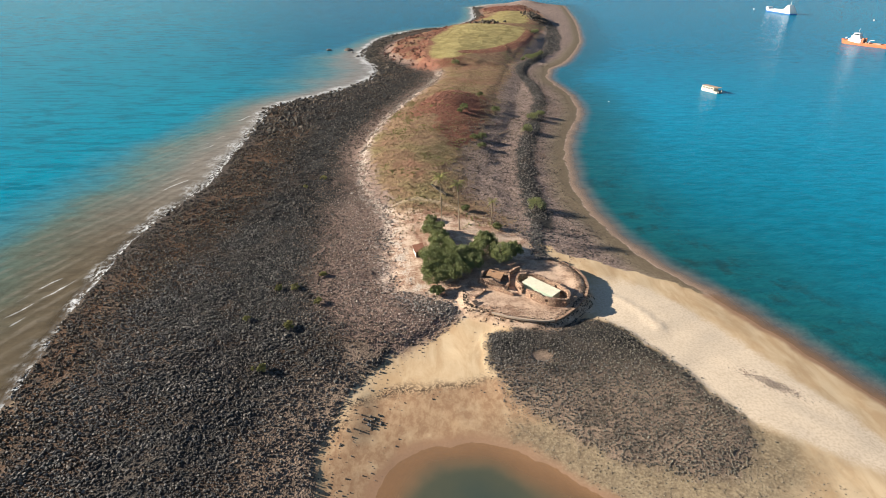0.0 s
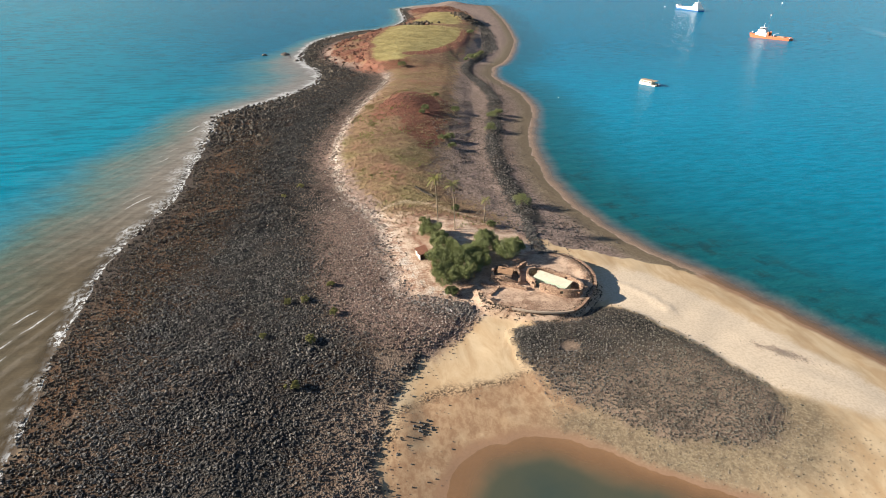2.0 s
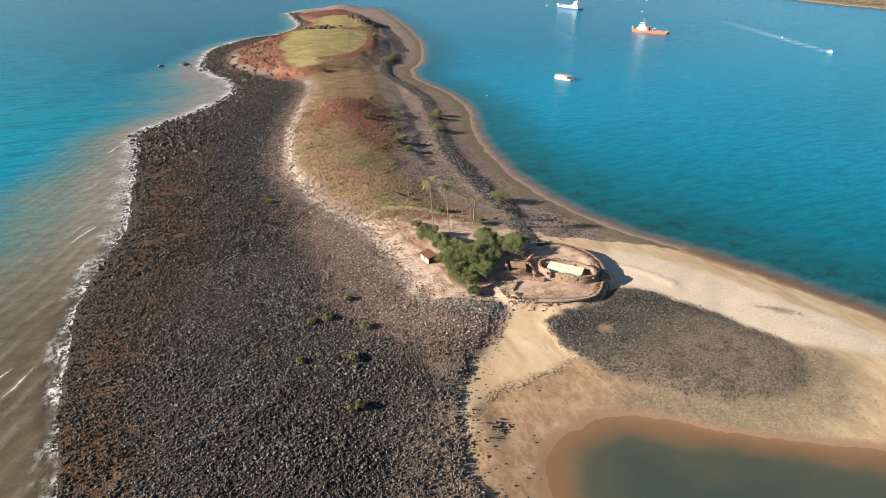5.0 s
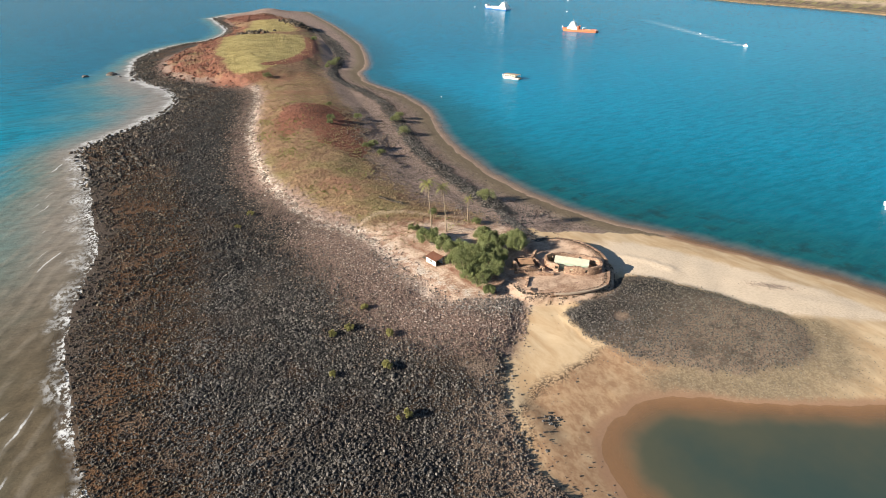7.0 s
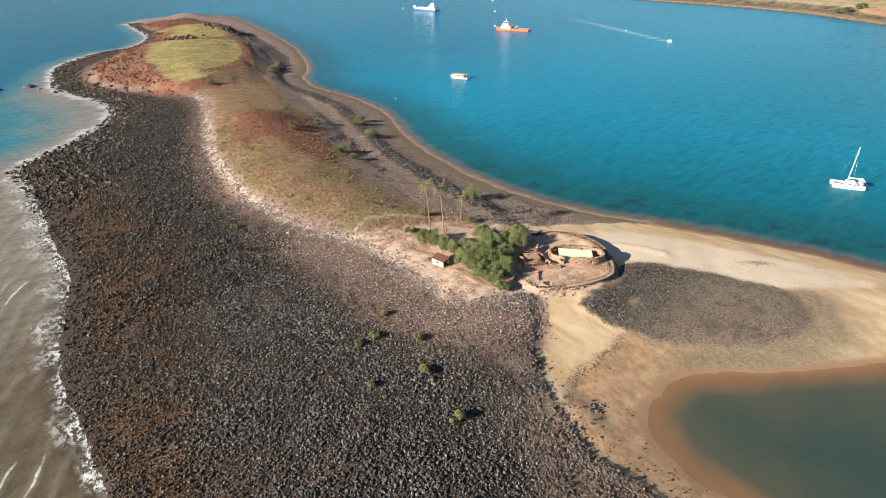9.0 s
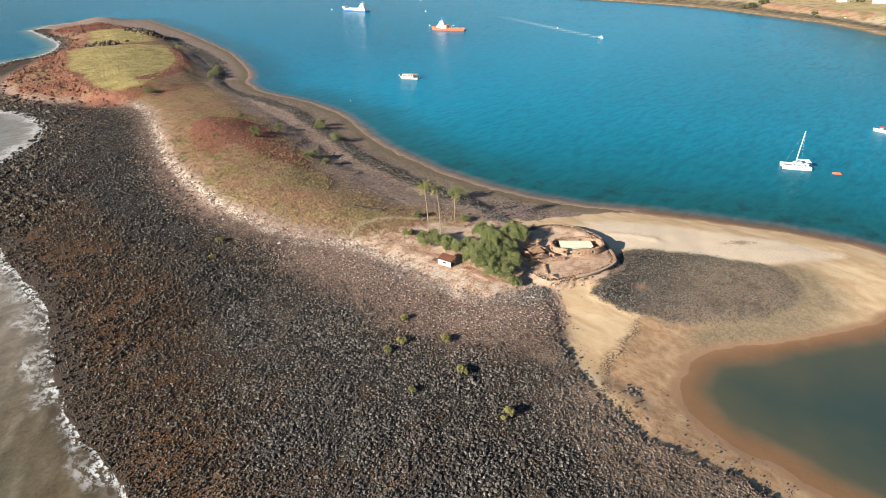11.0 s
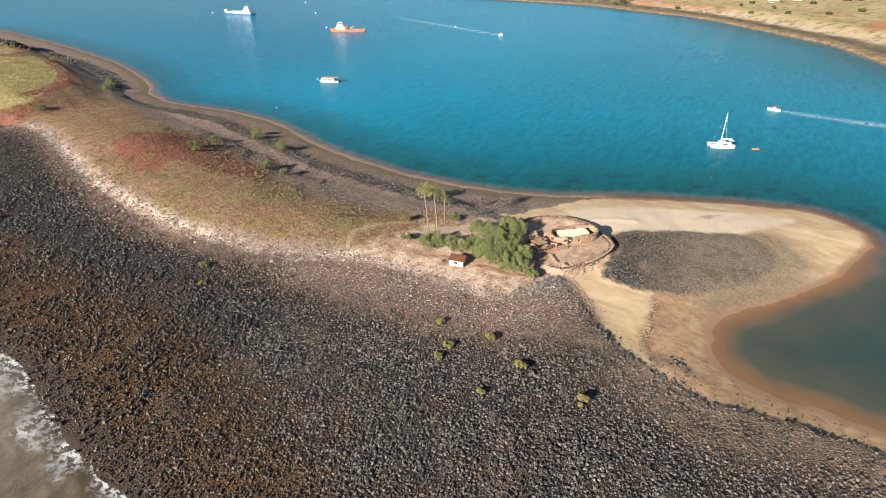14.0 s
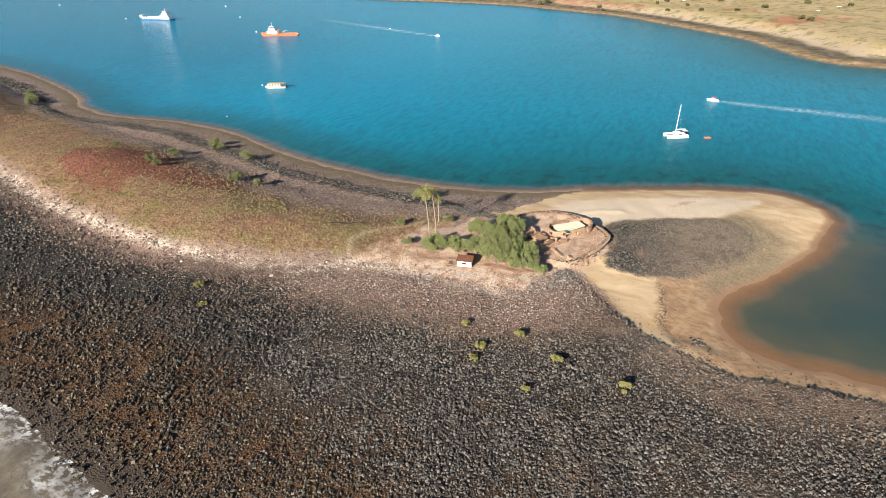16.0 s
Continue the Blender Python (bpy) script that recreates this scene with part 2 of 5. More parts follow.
def ground_material():
    s = Shade("island_ground", 0.92, 0.2)
    a = {k: s.attr(k) for k in ("coast", "hill", "field", "shingle", "terrace", "mesa", "band", "mainland", "red", "wet", "pale", "coast")}
    big, mid, fine, grit = s.noise(0.06, 4), s.noise(0.35, 5), s.noise(2.2, 5, 0.65), s.noise(9.0, 3, 0.7)
    rag = s.math("MULTIPLY", s.math("SUBTRACT", s.math("ADD", mid, s.math("MULTIPLY", fine, 0.6)), 0.8), 5.0)

    def edge(key, lo, hi, k=1.0):
        return s.ramp(s.math("ADD", a[key], s.math("MULTIPLY", rag, k)), lo, hi)

    # sand, paler above the tide line, orange where wet
    streak = s.noise(0.22, 6, 0.66, s.stretch((1.0, 0.4, 1.0), 0.5), 0.5)
    sand = s.mix(s.ramp(streak, 0.35, 0.68), (0.49, 0.330, 0.182), (0.63, 0.475, 0.295))
    sand = s.mix(s.ramp(s.math("ADD", a["pale"], s.math("MULTIPLY", rag, 0.12)), 0.15, 0.8), sand, s.mix(s.ramp(fine, 0.35, 0.65), (0.575, 0.450, 0.315), (0.725, 0.590, 0.435)))
    wet = s.mix(s.ramp(s.noise(0.9, 6, 0.68, s.stretch((1.0, 0.7, 1.0)), 0.3), 0.36, 0.68), (0.30, 0.172, 0.094), (0.445, 0.290, 0.166))
    sand = s.mix(s.math("MULTIPLY", a["wet"], s.ramp(mid, 0.2, 0.55, 0.35, 0.95)), sand, wet)
    sand = s.mix(s.ramp(a["coast"], 2.5, 0.2), sand, s.mix(s.attr("weather"), (0.34, 0.19, 0.105), (0.06, 0.042, 0.03)))
    sand = s.mix(s.math("MULTIPLY", s.ramp(fine, 0.55, 0.75), 0.25), sand, (0.30, 0.21, 0.13))
    sand = s.mix(s.math("MULTIPLY", s.attr("drift"), s.ramp(fine, 0.42, 0.56)), sand, (0.085, 0.055, 0.035))
    # cobbles between the modelled stones, base colour darkened for the shade in the gaps
    shard = s.cells(2.6, "Color")
    sep = s.nt.nodes.new("ShaderNodeSeparateColor")
    s.put(sep.inputs[0], shard)
    rust = s.math("MULTIPLY", s.ramp(s.math("ADD", s.noise(0.07, 6, 0.65), s.math("MULTIPLY", s.ramp(a["coast"], 45, 6), 0.20)), 0.54, 0.68), 0.9)
    rock = s.mix(sep.outputs[0], (0.018, 0.017, 0.015), (0.054, 0.050, 0.043))
    rust = s.math("MAXIMUM", s.math("MULTIPLY", rust, s.ramp(a["field"], 2, 8, 0.0, 0.6)), s.math("MULTIPLY", s.attr("rust"), s.ramp(s.math("ADD", s.math("MULTIPLY", mid, 0.6), s.math("MULTIPLY", fine, 0.4)), 0.34, 0.54)))
    rock = s.mix(rust, rock, s.mix(s.ramp(fine, 0.3, 0.7), (0.042, 0.023, 0.012), (0.120, 0.060, 0.026)))
    rock = s.mix(s.math("MULTIPLY", s.ramp(a["coast"], 9, 3), s.attr("mud")), rock, (0.060, 0.040, 0.026))
    dusty = s.math("MULTIPLY", s.ramp(s.noise(0.09, 4, 0.6, s.stretch((1, 1, 1), 1.0)), 0.52, 0.68), s.ramp(s.attr("bare"), 0.0, 1.0, 0.15, 0.28))
    dusty = s.math("MAXIMUM", dusty, s.math("MULTIPLY", s.attr("dust"), s.ramp(mid, 0.3, 0.55, 0.4, 1.0)))
    rock = s.mix(dusty, rock, s.mix(s.ramp(fine, 0.35, 0.65), (0.16, 0.112, 0.08), (0.27, 0.195, 0.138)))
    # grey gravel
    gravel = s.mix(s.ramp(fine, 0.35, 0.65), (0.16, 0.122, 0.076), (0.30, 0.238, 0.150))
    gravel = s.mix(s.ramp(s.noise(0.8, 5, 0.7), 0.46, 0.62, 0.0, 0.5), gravel, (0.10, 0.072, 0.048))
    rubble = s.mix(sep.outputs[1], (0.17, 0.118, 0.094), (0.40, 0.292, 0.235))
    rubble = s.mix(s.ramp(s.noise(0.8, 5, 0.7), 0.46, 0.62, 0.0, 0.55), rubble, (0.085, 0.062, 0.048))
    rubble = s.mix(s.ramp(s.noise(0.14, 5, 0.6), 0.50, 0.66, 0.0, 0.35), rubble, (0.095, 0.070, 0.055))
    # hill: dry grass, green flushes, red earth
    grass = s.mix(s.ramp(mid, 0.35, 0.65), (0.215, 0.122, 0.074), (0.335, 0.222, 0.122))
    grass = s.mix(s.math("MULTIPLY", s.ramp(s.math("ADD", big, s.math("MULTIPLY", fine, 0.4)), 0.67, 0.84), 0.62), grass, (0.24, 0.215, 0.085))
    grass = s.mix(s.math("MULTIPLY", s.ramp(fine, 0.48, 0.62), 0.75), grass, (0.150, 0.080, 0.045))
    grass = s.mix(s.ramp(s.noise(0.045, 5, 0.6, s.stretch((1, 1, 1), 2.0)), 0.50, 0.64, 0.0, 0.65), grass, s.mix(fine, (0.20, 0.085, 0.052), (0.34, 0.18, 0.115)))
    earth = s.mix(s.ramp(fine, 0.3, 0.7), (0.150, 0.058, 0.036), (0.325, 0.140, 0.086))
    earth = s.mix(s.ramp(s.noise(0.45, 6, 0.72), 0.50, 0.64, 0.0, 0.6), earth, (0.12, 0.055, 0.038))
    earth = s.mix(s.math("MULTIPLY", s.attr("crag"), s.ramp(s.noise(0.09, 5, 0.65), 0.50, 0.62, 0.0, 0.6)), earth, (0.30, 0.20, 0.11))
    gold = s.mix(s.ramp(s.noise(0.12, 5, 0.6), 0.35, 0.7), (0.27, 0.215, 0.080), (0.44, 0.360, 0.150))
    gold = s.mix(s.ramp(s.noise(0.6, 5, 0.7), 0.48, 0.66, 0.0, 0.5), gold, (0.20, 0.15, 0.06))
    pink = s.mix(sep.outputs[2], (0.22, 0.155, 0.120), (0.52, 0.42, 0.345))
    # layers from the shore upward
    c = s.mix(s.ramp(s.math("ADD", a["shingle"], s.math("MULTIPLY", rag, 1.5)), -16, -4), sand, s.mix(s.math("MULTIPLY", s.ramp(a["pale"], 0.0, 0.9, 0.88, 0.0), s.attr("gritty")), sand, gravel))
    c = s.mix(edge("shingle", -1.5, 1.0, 0.8), c, rock)
    east = s.ramp(s.math("ADD", s.attr("rubble_side"), s.math("MULTIPLY", rag, 0.06)), 0.3, 0.6)
    c = s.mix(east, c, s.mix(s.ramp(a["coast"], 3, 12), gravel, rubble))
    c = s.mix(s.math("MULTIPLY", s.ramp(s.math("ADD", a["band"], rag), 5.0, 2.4), s.ramp(s.attr("rubble_side"), 0.3, 0.6)), c, rock)
    c = s.mix(edge("field", -0.6, 0.8, 0.6), c, rock)
    brown = s.mix(sep.outputs[1], (0.12, 0.078, 0.060), (0.30, 0.205, 0.158))
    up = s.math("MULTIPLY", s.ramp(s.math("ADD", s.math("ADD", a["hill"], s.math("MULTIPLY", s.attr("bare"), 12.0)), s.math("MULTIPLY", rag, 3.0)), -13, -5), s.ramp(a["field"], -4, 0))
    c = s.mix(up, c, brown)
    c = s.mix(s.math("MULTIPLY", s.math("MULTIPLY", edge("hill", -6, -2, 2.0), s.math("MULTIPLY", s.ramp(s.noise(0.16, 5, 0.6), 0.40, 0.62, 0.1, 1.0), s.ramp(s.attr("bare"), 0.0, 1.0, 0.15, 1.0))), s.ramp(a["field"], -6, 0)), c, pink)
    upland = s.math("ADD", a["hill"], s.math("MULTIPLY", s.math("MULTIPLY", s.attr("lee"), s.ramp(s.attr("bare"), 1.0, 0.0)), 7.0))
    c = s.mix(s.ramp(s.math("ADD", upland, s.math("MULTIPLY", rag, 2.2)), 0.0, 5.0), c, grass)
    soil = s.mix(s.ramp(s.math("ADD", s.math("MULTIPLY", mid, 0.55), s.math("MULTIPLY", fine, 0.45)), 0.38, 0.62), (0.32, 0.185, 0.12), (0.64, 0.48, 0.35))
    c = s.mix(s.math("MULTIPLY", edge("hill", -3.0, 1.0, 1.2), s.ramp(s.math("ADD", s.attr("bare"), s.math("MULTIPLY", rag, 0.12)), 0.35, 0.75)), c, soil)
    c = s.mix(s.math("MULTIPLY", s.attr("path"), 0.8), c, (0.55, 0.41, 0.28))
    white = s.math("MULTIPLY", s.attr("chalk"), s.ramp(s.math("ADD", s.math("MULTIPLY", mid, 0.6), s.math("MULTIPLY", fine, 0.4)), 0.45, 0.59))
    c = s.mix(white, c, s.mix(s.ramp(fine, 0.35, 0.65), (0.36, 0.285, 0.225), (0.66, 0.575, 0.48)))
    c = s.mix(s.math("MULTIPLY", edge("mesa", -16, -4, 2.0), s.ramp(s.attr("lee"), 0.9, 0.1, 0.1, 0.9)), c, earth)
    c = s.mix(edge("mesa", 1, 6, 1.5), c, gold)
    c = s.mix(s.ramp(s.math("ADD", a["red"], s.math("MULTIPLY", rag, 0.10)), 0.35, 0.6), c, earth)
    c = s.mix(s.math("MULTIPLY", s.ramp(a["terrace"], -3.0, 0.0), 0.9), c, s.mix(s.ramp(s.math("ADD", s.math("MULTIPLY", mid, 0.6), s.math("MULTIPLY", fine, 0.4)), 0.34, 0.60), (0.25, 0.150, 0.098), (0.57, 0.405, 0.285)))
    shore = s.math("ADD", a["coast"], s.math("MULTIPLY", rag, 0.5))
    damp = s.math("MULTIPLY", s.math("MULTIPLY", s.ramp(shore, 6.5, 2.5), s.attr("rubble_side")), 0.5)
    c = s.mix(damp, c, (0.15, 0.105, 0.066))
    fringe = s.math("MULTIPLY", s.ramp(shore, s.math("SUBTRACT", 2.6, s.math("MULTIPLY", s.attr("rubble_side"), 2.0)), -0.3), s.ramp(a["field"], 1, -2))
    edge_c = s.mix(s.attr("rubble_side"), s.mix(fine, (0.25, 0.148, 0.085), (0.36, 0.222, 0.138)), (0.50, 0.36, 0.28))
    c = s.mix(fringe, c, s.mix(s.attr("weather"), edge_c, (0.10, 0.07, 0.045)))
    c = s.mix(s.math("MULTIPLY", s.attr("mud"), s.ramp(shore, 7.0, 2.5)), c, s.mix(fine, (0.042, 0.031, 0.024), (0.078, 0.058, 0.044)))
    # far shore
    m = a["mainland"]
    far_c = s.mix(s.ramp(s.noise(0.02, 5, 0.6), 0.4, 0.62), (0.43, 0.32, 0.175), (0.36, 0.285, 0.13))
    far_c = s.mix(s.ramp(s.noise(0.013, 4, 0.5, s.stretch((1, 1, 1), 0.8)), 0.60, 0.68), far_c, (0.38, 0.18, 0.10))
    tidal = s.mix(s.ramp(s.math("ADD", m, s.math("MULTIPLY", s.noise(0.05, 4), 14)), 17, 26), s.mix(s.ramp(s.noise(0.12, 6, 0.7), 0.4, 0.62), (0.17, 0.115, 0.068), (0.34, 0.24, 0.14)), s.mix(s.ramp(s.noise(0.1, 6, 0.7), 0.4, 0.65), (0.075, 0.058, 0.045), (0.19, 0.145, 0.10)))
    far_c = s.mix(s.ramp(s.math("ADD", m, s.math("MULTIPLY", s.noise(0.04, 4), 16)), 34, 44), tidal, s.mix(s.ramp(s.math("ADD", m, s.math("MULTIPLY", s.noise(0.03, 4), 30)), 48, 72), (0.44, 0.345, 0.235), far_c))
    far_c = s.mix(s.ramp(s.math("ADD", s.attr("far_red"), s.math("MULTIPLY", rag, 0.08)), 0.3, 0.6), far_c, s.mix(s.ramp(s.noise(0.08, 5, 0.7), 0.42, 0.6), (0.36, 0.19, 0.12), (0.40, 0.28, 0.17)))
    far_c = s.mix(s.ramp(s.noise(0.09, 5, 0.7), 0.50, 0.62, 0.0, 0.8), far_c, (0.17, 0.155, 0.065))
    c = s.mix(s.ramp(m, -4, 0), c, far_c)
    stones = s.math("MULTIPLY", s.cells(2.6), s.ramp(a["field"], -1, 1))
    relief = s.math("ADD", s.math("MULTIPLY", fine, 0.3), s.math("ADD", s.math("MULTIPLY", grit, 0.10), s.math("MULTIPLY", stones, -0.45)))
    relief = s.math("ADD", relief, s.math("MULTIPLY", s.math("MULTIPLY", s.noise(0.7, 5, 0.65), s.ramp(s.attr("bare"), 0.2, 0.9, 2.6, 0.7)), s.ramp(a["hill"], -2, 4)))
    relief = s.math("ADD", relief, s.math("MULTIPLY", s.noise(0.28, 6, 0.7), s.math("MULTIPLY", s.attr("crag"), 6.0)))
    rough = s.math("MAXIMUM", s.math("MAXIMUM", s.ramp(a["field"], -1, 1), s.ramp(a["hill"], -3, 0)), s.math("MAXIMUM", s.attr("rubble_side"), s.math("MAXIMUM", s.ramp(a["shingle"], -2, 0), s.ramp(a["terrace"], -2, 0))))
    s.bump(s.math("MULTIPLY", relief, s.ramp(rough, 0.0, 0.8, 0.10, 1.0)), 1.0, 0.4)
    return s.color(c)


gq = np.column_stack([g.ravel() for g in np.meshgrid(grid_x, grid_y)])
zones = survey(gq)
gx_, gy_ = gq[:, 0], gq[:, 1]
red = step(inside(gq, mound_ring) + 3.0 * wob(gq, 5.0, 82.0), -7, 5) + np.exp(-(far_from(gq, strip_line) / 6.0) ** 2)
red += 0.55 * np.exp(-(np.minimum(far_from(gq, np.array([(-6.0, 138.5), (-3.0, 131.0)])), far_from(gq, np.array([(-2.5, 122.0), (-2.0, 114.0), (0.5, 109.0)]))) / 1.8) ** 2)
red += np.exp(-((gx_ - 25) ** 2 / 700 + (gy_ - 640) ** 2 / 3500)) + np.exp(-((gx_ - 100) ** 2 / 1400 + (gy_ - 850) ** 2 / 5000))
red += step(gy_, 395, 425) * step(zones["mesa"], 2, -4) * (1 - zones["side"]) * step(zones["hill"], -3, 2) * (0.55 + 0.35 * wob(gq, 13.0, 50.0))
wet = step(zones["coast"] + 1.5 * wob(gq, 6.0, 40.0), 15, 12.5) * step(gx_, 34, 18) * step(gy_, 95, 85) * step(zones["field"], 1, -2)
drift = np.exp(-((zones["coast"] + 1.5 * wob(gq, 6.0, 40.0) - 13.6) / 0.9) ** 2) * step(gx_, 14, 6) * step(gy_, 90, 82) * step(zones["field"], 1, -2)
path = np.exp(-(np.minimum(far_from(gq, smooth([(-13, 157), (-6, 160), (2, 157), (9, 151), (17, 147)])), far_from(gq, smooth([(13, 263), (17, 250), (15, 238), (19, 226)]))) / 0.7) ** 2)
pale = step(np.minimum(zones["coast"], 16), 7, 15) * step(gx_, 30, 42) * step(gy_, 125, 105) * step(zones["shingle"], 0, -1) * step((gx_ - 13) * 0.53 + (gy_ - 90) * 0.85, 0, 6)
side = step(-zones["field"], -0.5, 1.0) * step(gy_ + 0.55 * (gx_ - 40) + 3.0 * wob(gq, 7.0, 41.0), 125, 130)
attrs = {k: np.clip(zones[k], -200, 400) for k in ("coast", "hill", "field", "shingle", "terrace", "mesa", "band", "mainland")}
bare = step(gy_ + 0.3 * gx_, 160, 140)
attrs.update(gritty=step(gy_ - 0.25 * gx_ + 2.0 * wob(gq, 5.0, 42.0), 72, 62), red=red, wet=wet, pale=pale, rubble_side=side, drift=drift, path=path, far_red=np.exp(-((zones["mainland"] - 50) / 13) ** 2) * step(gy_, 150, 190) * step(gy_, 345, 310) + np.exp(-((gx_ - 677) ** 2 / 170 + (gy_ - 54) ** 2 / 110)), bare=bare, rust=zones["rust"], mud=step(-gx_, 60, 70) * step(gy_, 110, 140) * step(gy_, 290, 250), weather=step(np.interp(gy_, [-200, 60, 300, 400, 640, 900, 1500], [-40, -40, -20, 0, 60, 120, 260]) - gx_, -6, 10), dust=step(zones["field"], 17, 4) * step(gy_, 90, 74) * step(gx_, -48, -34) + 1.3 * np.exp(-((gx_ - 21) ** 2 / 6 + (gy_ - 86) ** 2 / 3.5)) + 1.2 * np.exp(-((gx_ + 16) ** 2 / 12 + (gy_ - 88) ** 2 / 20)), lee=zones["side"], crag=zones["crag"], chalk=np.exp(-(far_from(gq, chalk_line) / np.interp(gy_, [150, 260, 300, 380], [2.0, 1.7, 2.3, 2.0])) ** 2))
attrs["mainland"] = np.where(attrs["mainland"] > 0, attrs["mainland"] * np.interp(gy_, [150, 330], [1.0, 0.6]), attrs["mainland"])
ground = sheet("ground", grid_x, grid_y, zones["height"], attrs, ground_material())
tagged(ground, "sandy island with dark cobbles, dry grass and red earth", "ground", kind="structure")


def ground_at(q):
    return survey(np.atleast_2d(np.asarray(q, float)))["height"]


# ---- sea ----
def water_material():
    s = Shade("sea_water", 0.10, 0.035)
    s.bsdf.inputs["IOR"].default_value = 1.33
    s.bsdf.inputs["Specular Tint"].default_value = (0.20, 0.72, 1.0, 1.0)
    off, west, pool = s.attr("off"), s.attr("west"), s.attr("pool")
    n1, n2 = s.noise(0.012, 3), s.noise(0.05, 4, 0.6)
    off_n = s.math("ADD", off, s.math("MULTIPLY", s.math("SUBTRACT", n2, 0.5), 26.0))
    murk = s.math("ADD", s.attr("murk"), s.math("MULTIPLY", s.math("SUBTRACT", n2, 0.5), 26.0))
    east = s.mix(s.ramp(off_n, 2, 50), (0.012, 0.125, 0.165), s.mix(n1, (0.001, 0.235, 0.400), (0.002, 0.280, 0.465)))
    # dimmer by bearing: view-dependent brightness of the sea put into its colour
    east = s.mix(s.math("MULTIPLY", s.attr("bearing_dim"), 0.5), east, (0.001, 0.120, 0.235))
    # tealer near, bluer far: angle-dependent sky reflection put into the colour
    east = s.mix(s.math("MULTIPLY", s.attr("near_tint"), 0.75), east, s.mix(s.ramp(off_n, 4, 130), (0.010, 0.095, 0.095), s.mix(n1, (0.002, 0.180, 0.280), (0.002, 0.212, 0.330))))
    east = s.mix(s.math("MULTIPLY", s.ramp(off, 9, 1), 0.7), east, (0.24, 0.165, 0.14))
    weed = s.math("MULTIPLY", s.ramp(s.noise(0.10, 6, 0.7), 0.46, 0.66), s.math("MULTIPLY", s.ramp(off, 3, 8), s.ramp(off, 34, 16)))
    east = s.mix(s.math("MULTIPLY", weed, s.ramp(s.attr("near_tint"), 0.3, 1.0, 0.15, 0.75)), east, (0.016, 0.045, 0.046))
    open_w = s.mix(n1, (0.001, 0.222, 0.320), (0.002, 0.262, 0.380))
    # same bearing-wise dimming painted on the western water
    open_w = s.mix(s.attr("bearing_dim"), open_w, s.mix(n1, (0.001, 0.125, 0.225), (0.001, 0.150, 0.265)))
    surf_w = s.mix(s.ramp(murk, 6, 40), s.mix(s.attr("cove"), s.mix(s.attr("north"), (0.126, 0.099, 0.064), (0.240, 0.208, 0.170)), (0.26, 0.235, 0.21)), s.mix(s.attr("cove"), s.mix(s.attr("north"), (0.095, 0.150, 0.120), (0.105, 0.195, 0.180)), (0.07, 0.21, 0.24)))
    west_c = s.mix(s.ramp(murk, 26, 66), surf_w, open_w)
    c = s.mix(west, east, west_c)
    # shaded faces of the chop painted as dark streaks, besides the bump
    chop = s.noise(0.35, 5, 0.65, s.stretch((0.35, 1.0, 1.0), 0.1))
    c = s.mix(s.ramp(chop, 0.38, 0.66, 0.0, 0.30), c, s.mix(s.math("MULTIPLY", west, s.ramp(murk, 60, 30)), (0.002, 0.05, 0.08), (0.05, 0.042, 0.030)))
    # longer waves, their dark sides likewise put into the colour
    roll = s.noise(0.19, 4, 0.62, s.stretch((0.20, 1.0, 1.0), 0.12), 0.5)
    open_sea = s.math("MULTIPLY", s.ramp(west, 0.0, 1.0, 0.32, 1.0), s.math("MAXIMUM", s.math("SUBTRACT", 1.0, west), s.ramp(murk, 30, 66)))
    c = s.mix(s.math("MULTIPLY", s.ramp(roll, 0.48, 0.60, 0.0, 0.42), open_sea), c, (0.002, 0.075, 0.115))
    lagoon = s.mix(s.ramp(off_n, 2, 22), (0.080, 0.082, 0.054), (0.040, 0.064, 0.055))
    c = s.mix(pool, c, s.mix(s.ramp(s.math("ADD", off, s.math("MULTIPLY", s.math("SUBTRACT", n2, 0.5), 6.0)), 0.5, 6.5), (0.29, 0.165, 0.088), lagoon))
    # breaking swell along the weather shore
    ripple = s.math("SINE", s.math("ADD", s.dot((1.30, -0.55, 0.0)), s.math("MULTIPLY", s.noise(0.045, 4, 0.55, s.stretch((1.0, 0.45, 1.0), 0.40)), 13.0)))
    c = s.mix(s.math("MULTIPLY", s.math("MULTIPLY", s.ramp(ripple, -0.2, 1.0), s.math("MULTIPLY", s.ramp(s.noise(0.09, 4, 0.6), 0.38, 0.64), s.ramp(s.attr("cove"), 0.0, 0.7, 0.34, 0.10))), s.math("MULTIPLY", west, s.ramp(off, 48, 12))), c, (0.29, 0.250, 0.195))
    froth = s.noise(0.9, 6, 0.75, s.stretch((1.0, 0.6, 1.0), 0.40))
    near = s.ramp(s.math("ADD", off, s.math("MULTIPLY", s.math("SUBTRACT", s.noise(0.10, 3), 0.5), 14.0)), s.math("ADD", s.math("MULTIPLY_ADD", s.attr("north"), 5.0, 3.6), s.math("MULTIPLY", s.attr("cove"), 2.0)), 0.0)
    foam = s.math("MULTIPLY", near, s.ramp(s.math("ADD", froth, s.math("MULTIPLY", s.attr("cove"), 0.05)), 0.43, 0.56))
    crest = s.math("MULTIPLY", s.ramp(s.math("ADD", ripple, s.math("MULTIPLY", froth, 0.5)), 1.12, 1.30), s.math("MULTIPLY", s.ramp(off, 20, 7), s.math("MULTIPLY", s.ramp(s.noise(0.055, 2), 0.59, 0.66), s.ramp(s.attr("cove"), 0.3, 0.0))))
    foam = s.math("MULTIPLY", s.math("MAXIMUM", foam, crest), west, clamp=True)
    c = s.mix(foam, c, (0.68, 0.68, 0.66))
    wake = s.math("MULTIPLY", s.attr("wake"), s.ramp(s.noise(0.5, 5, 0.7), 0.35, 0.65))
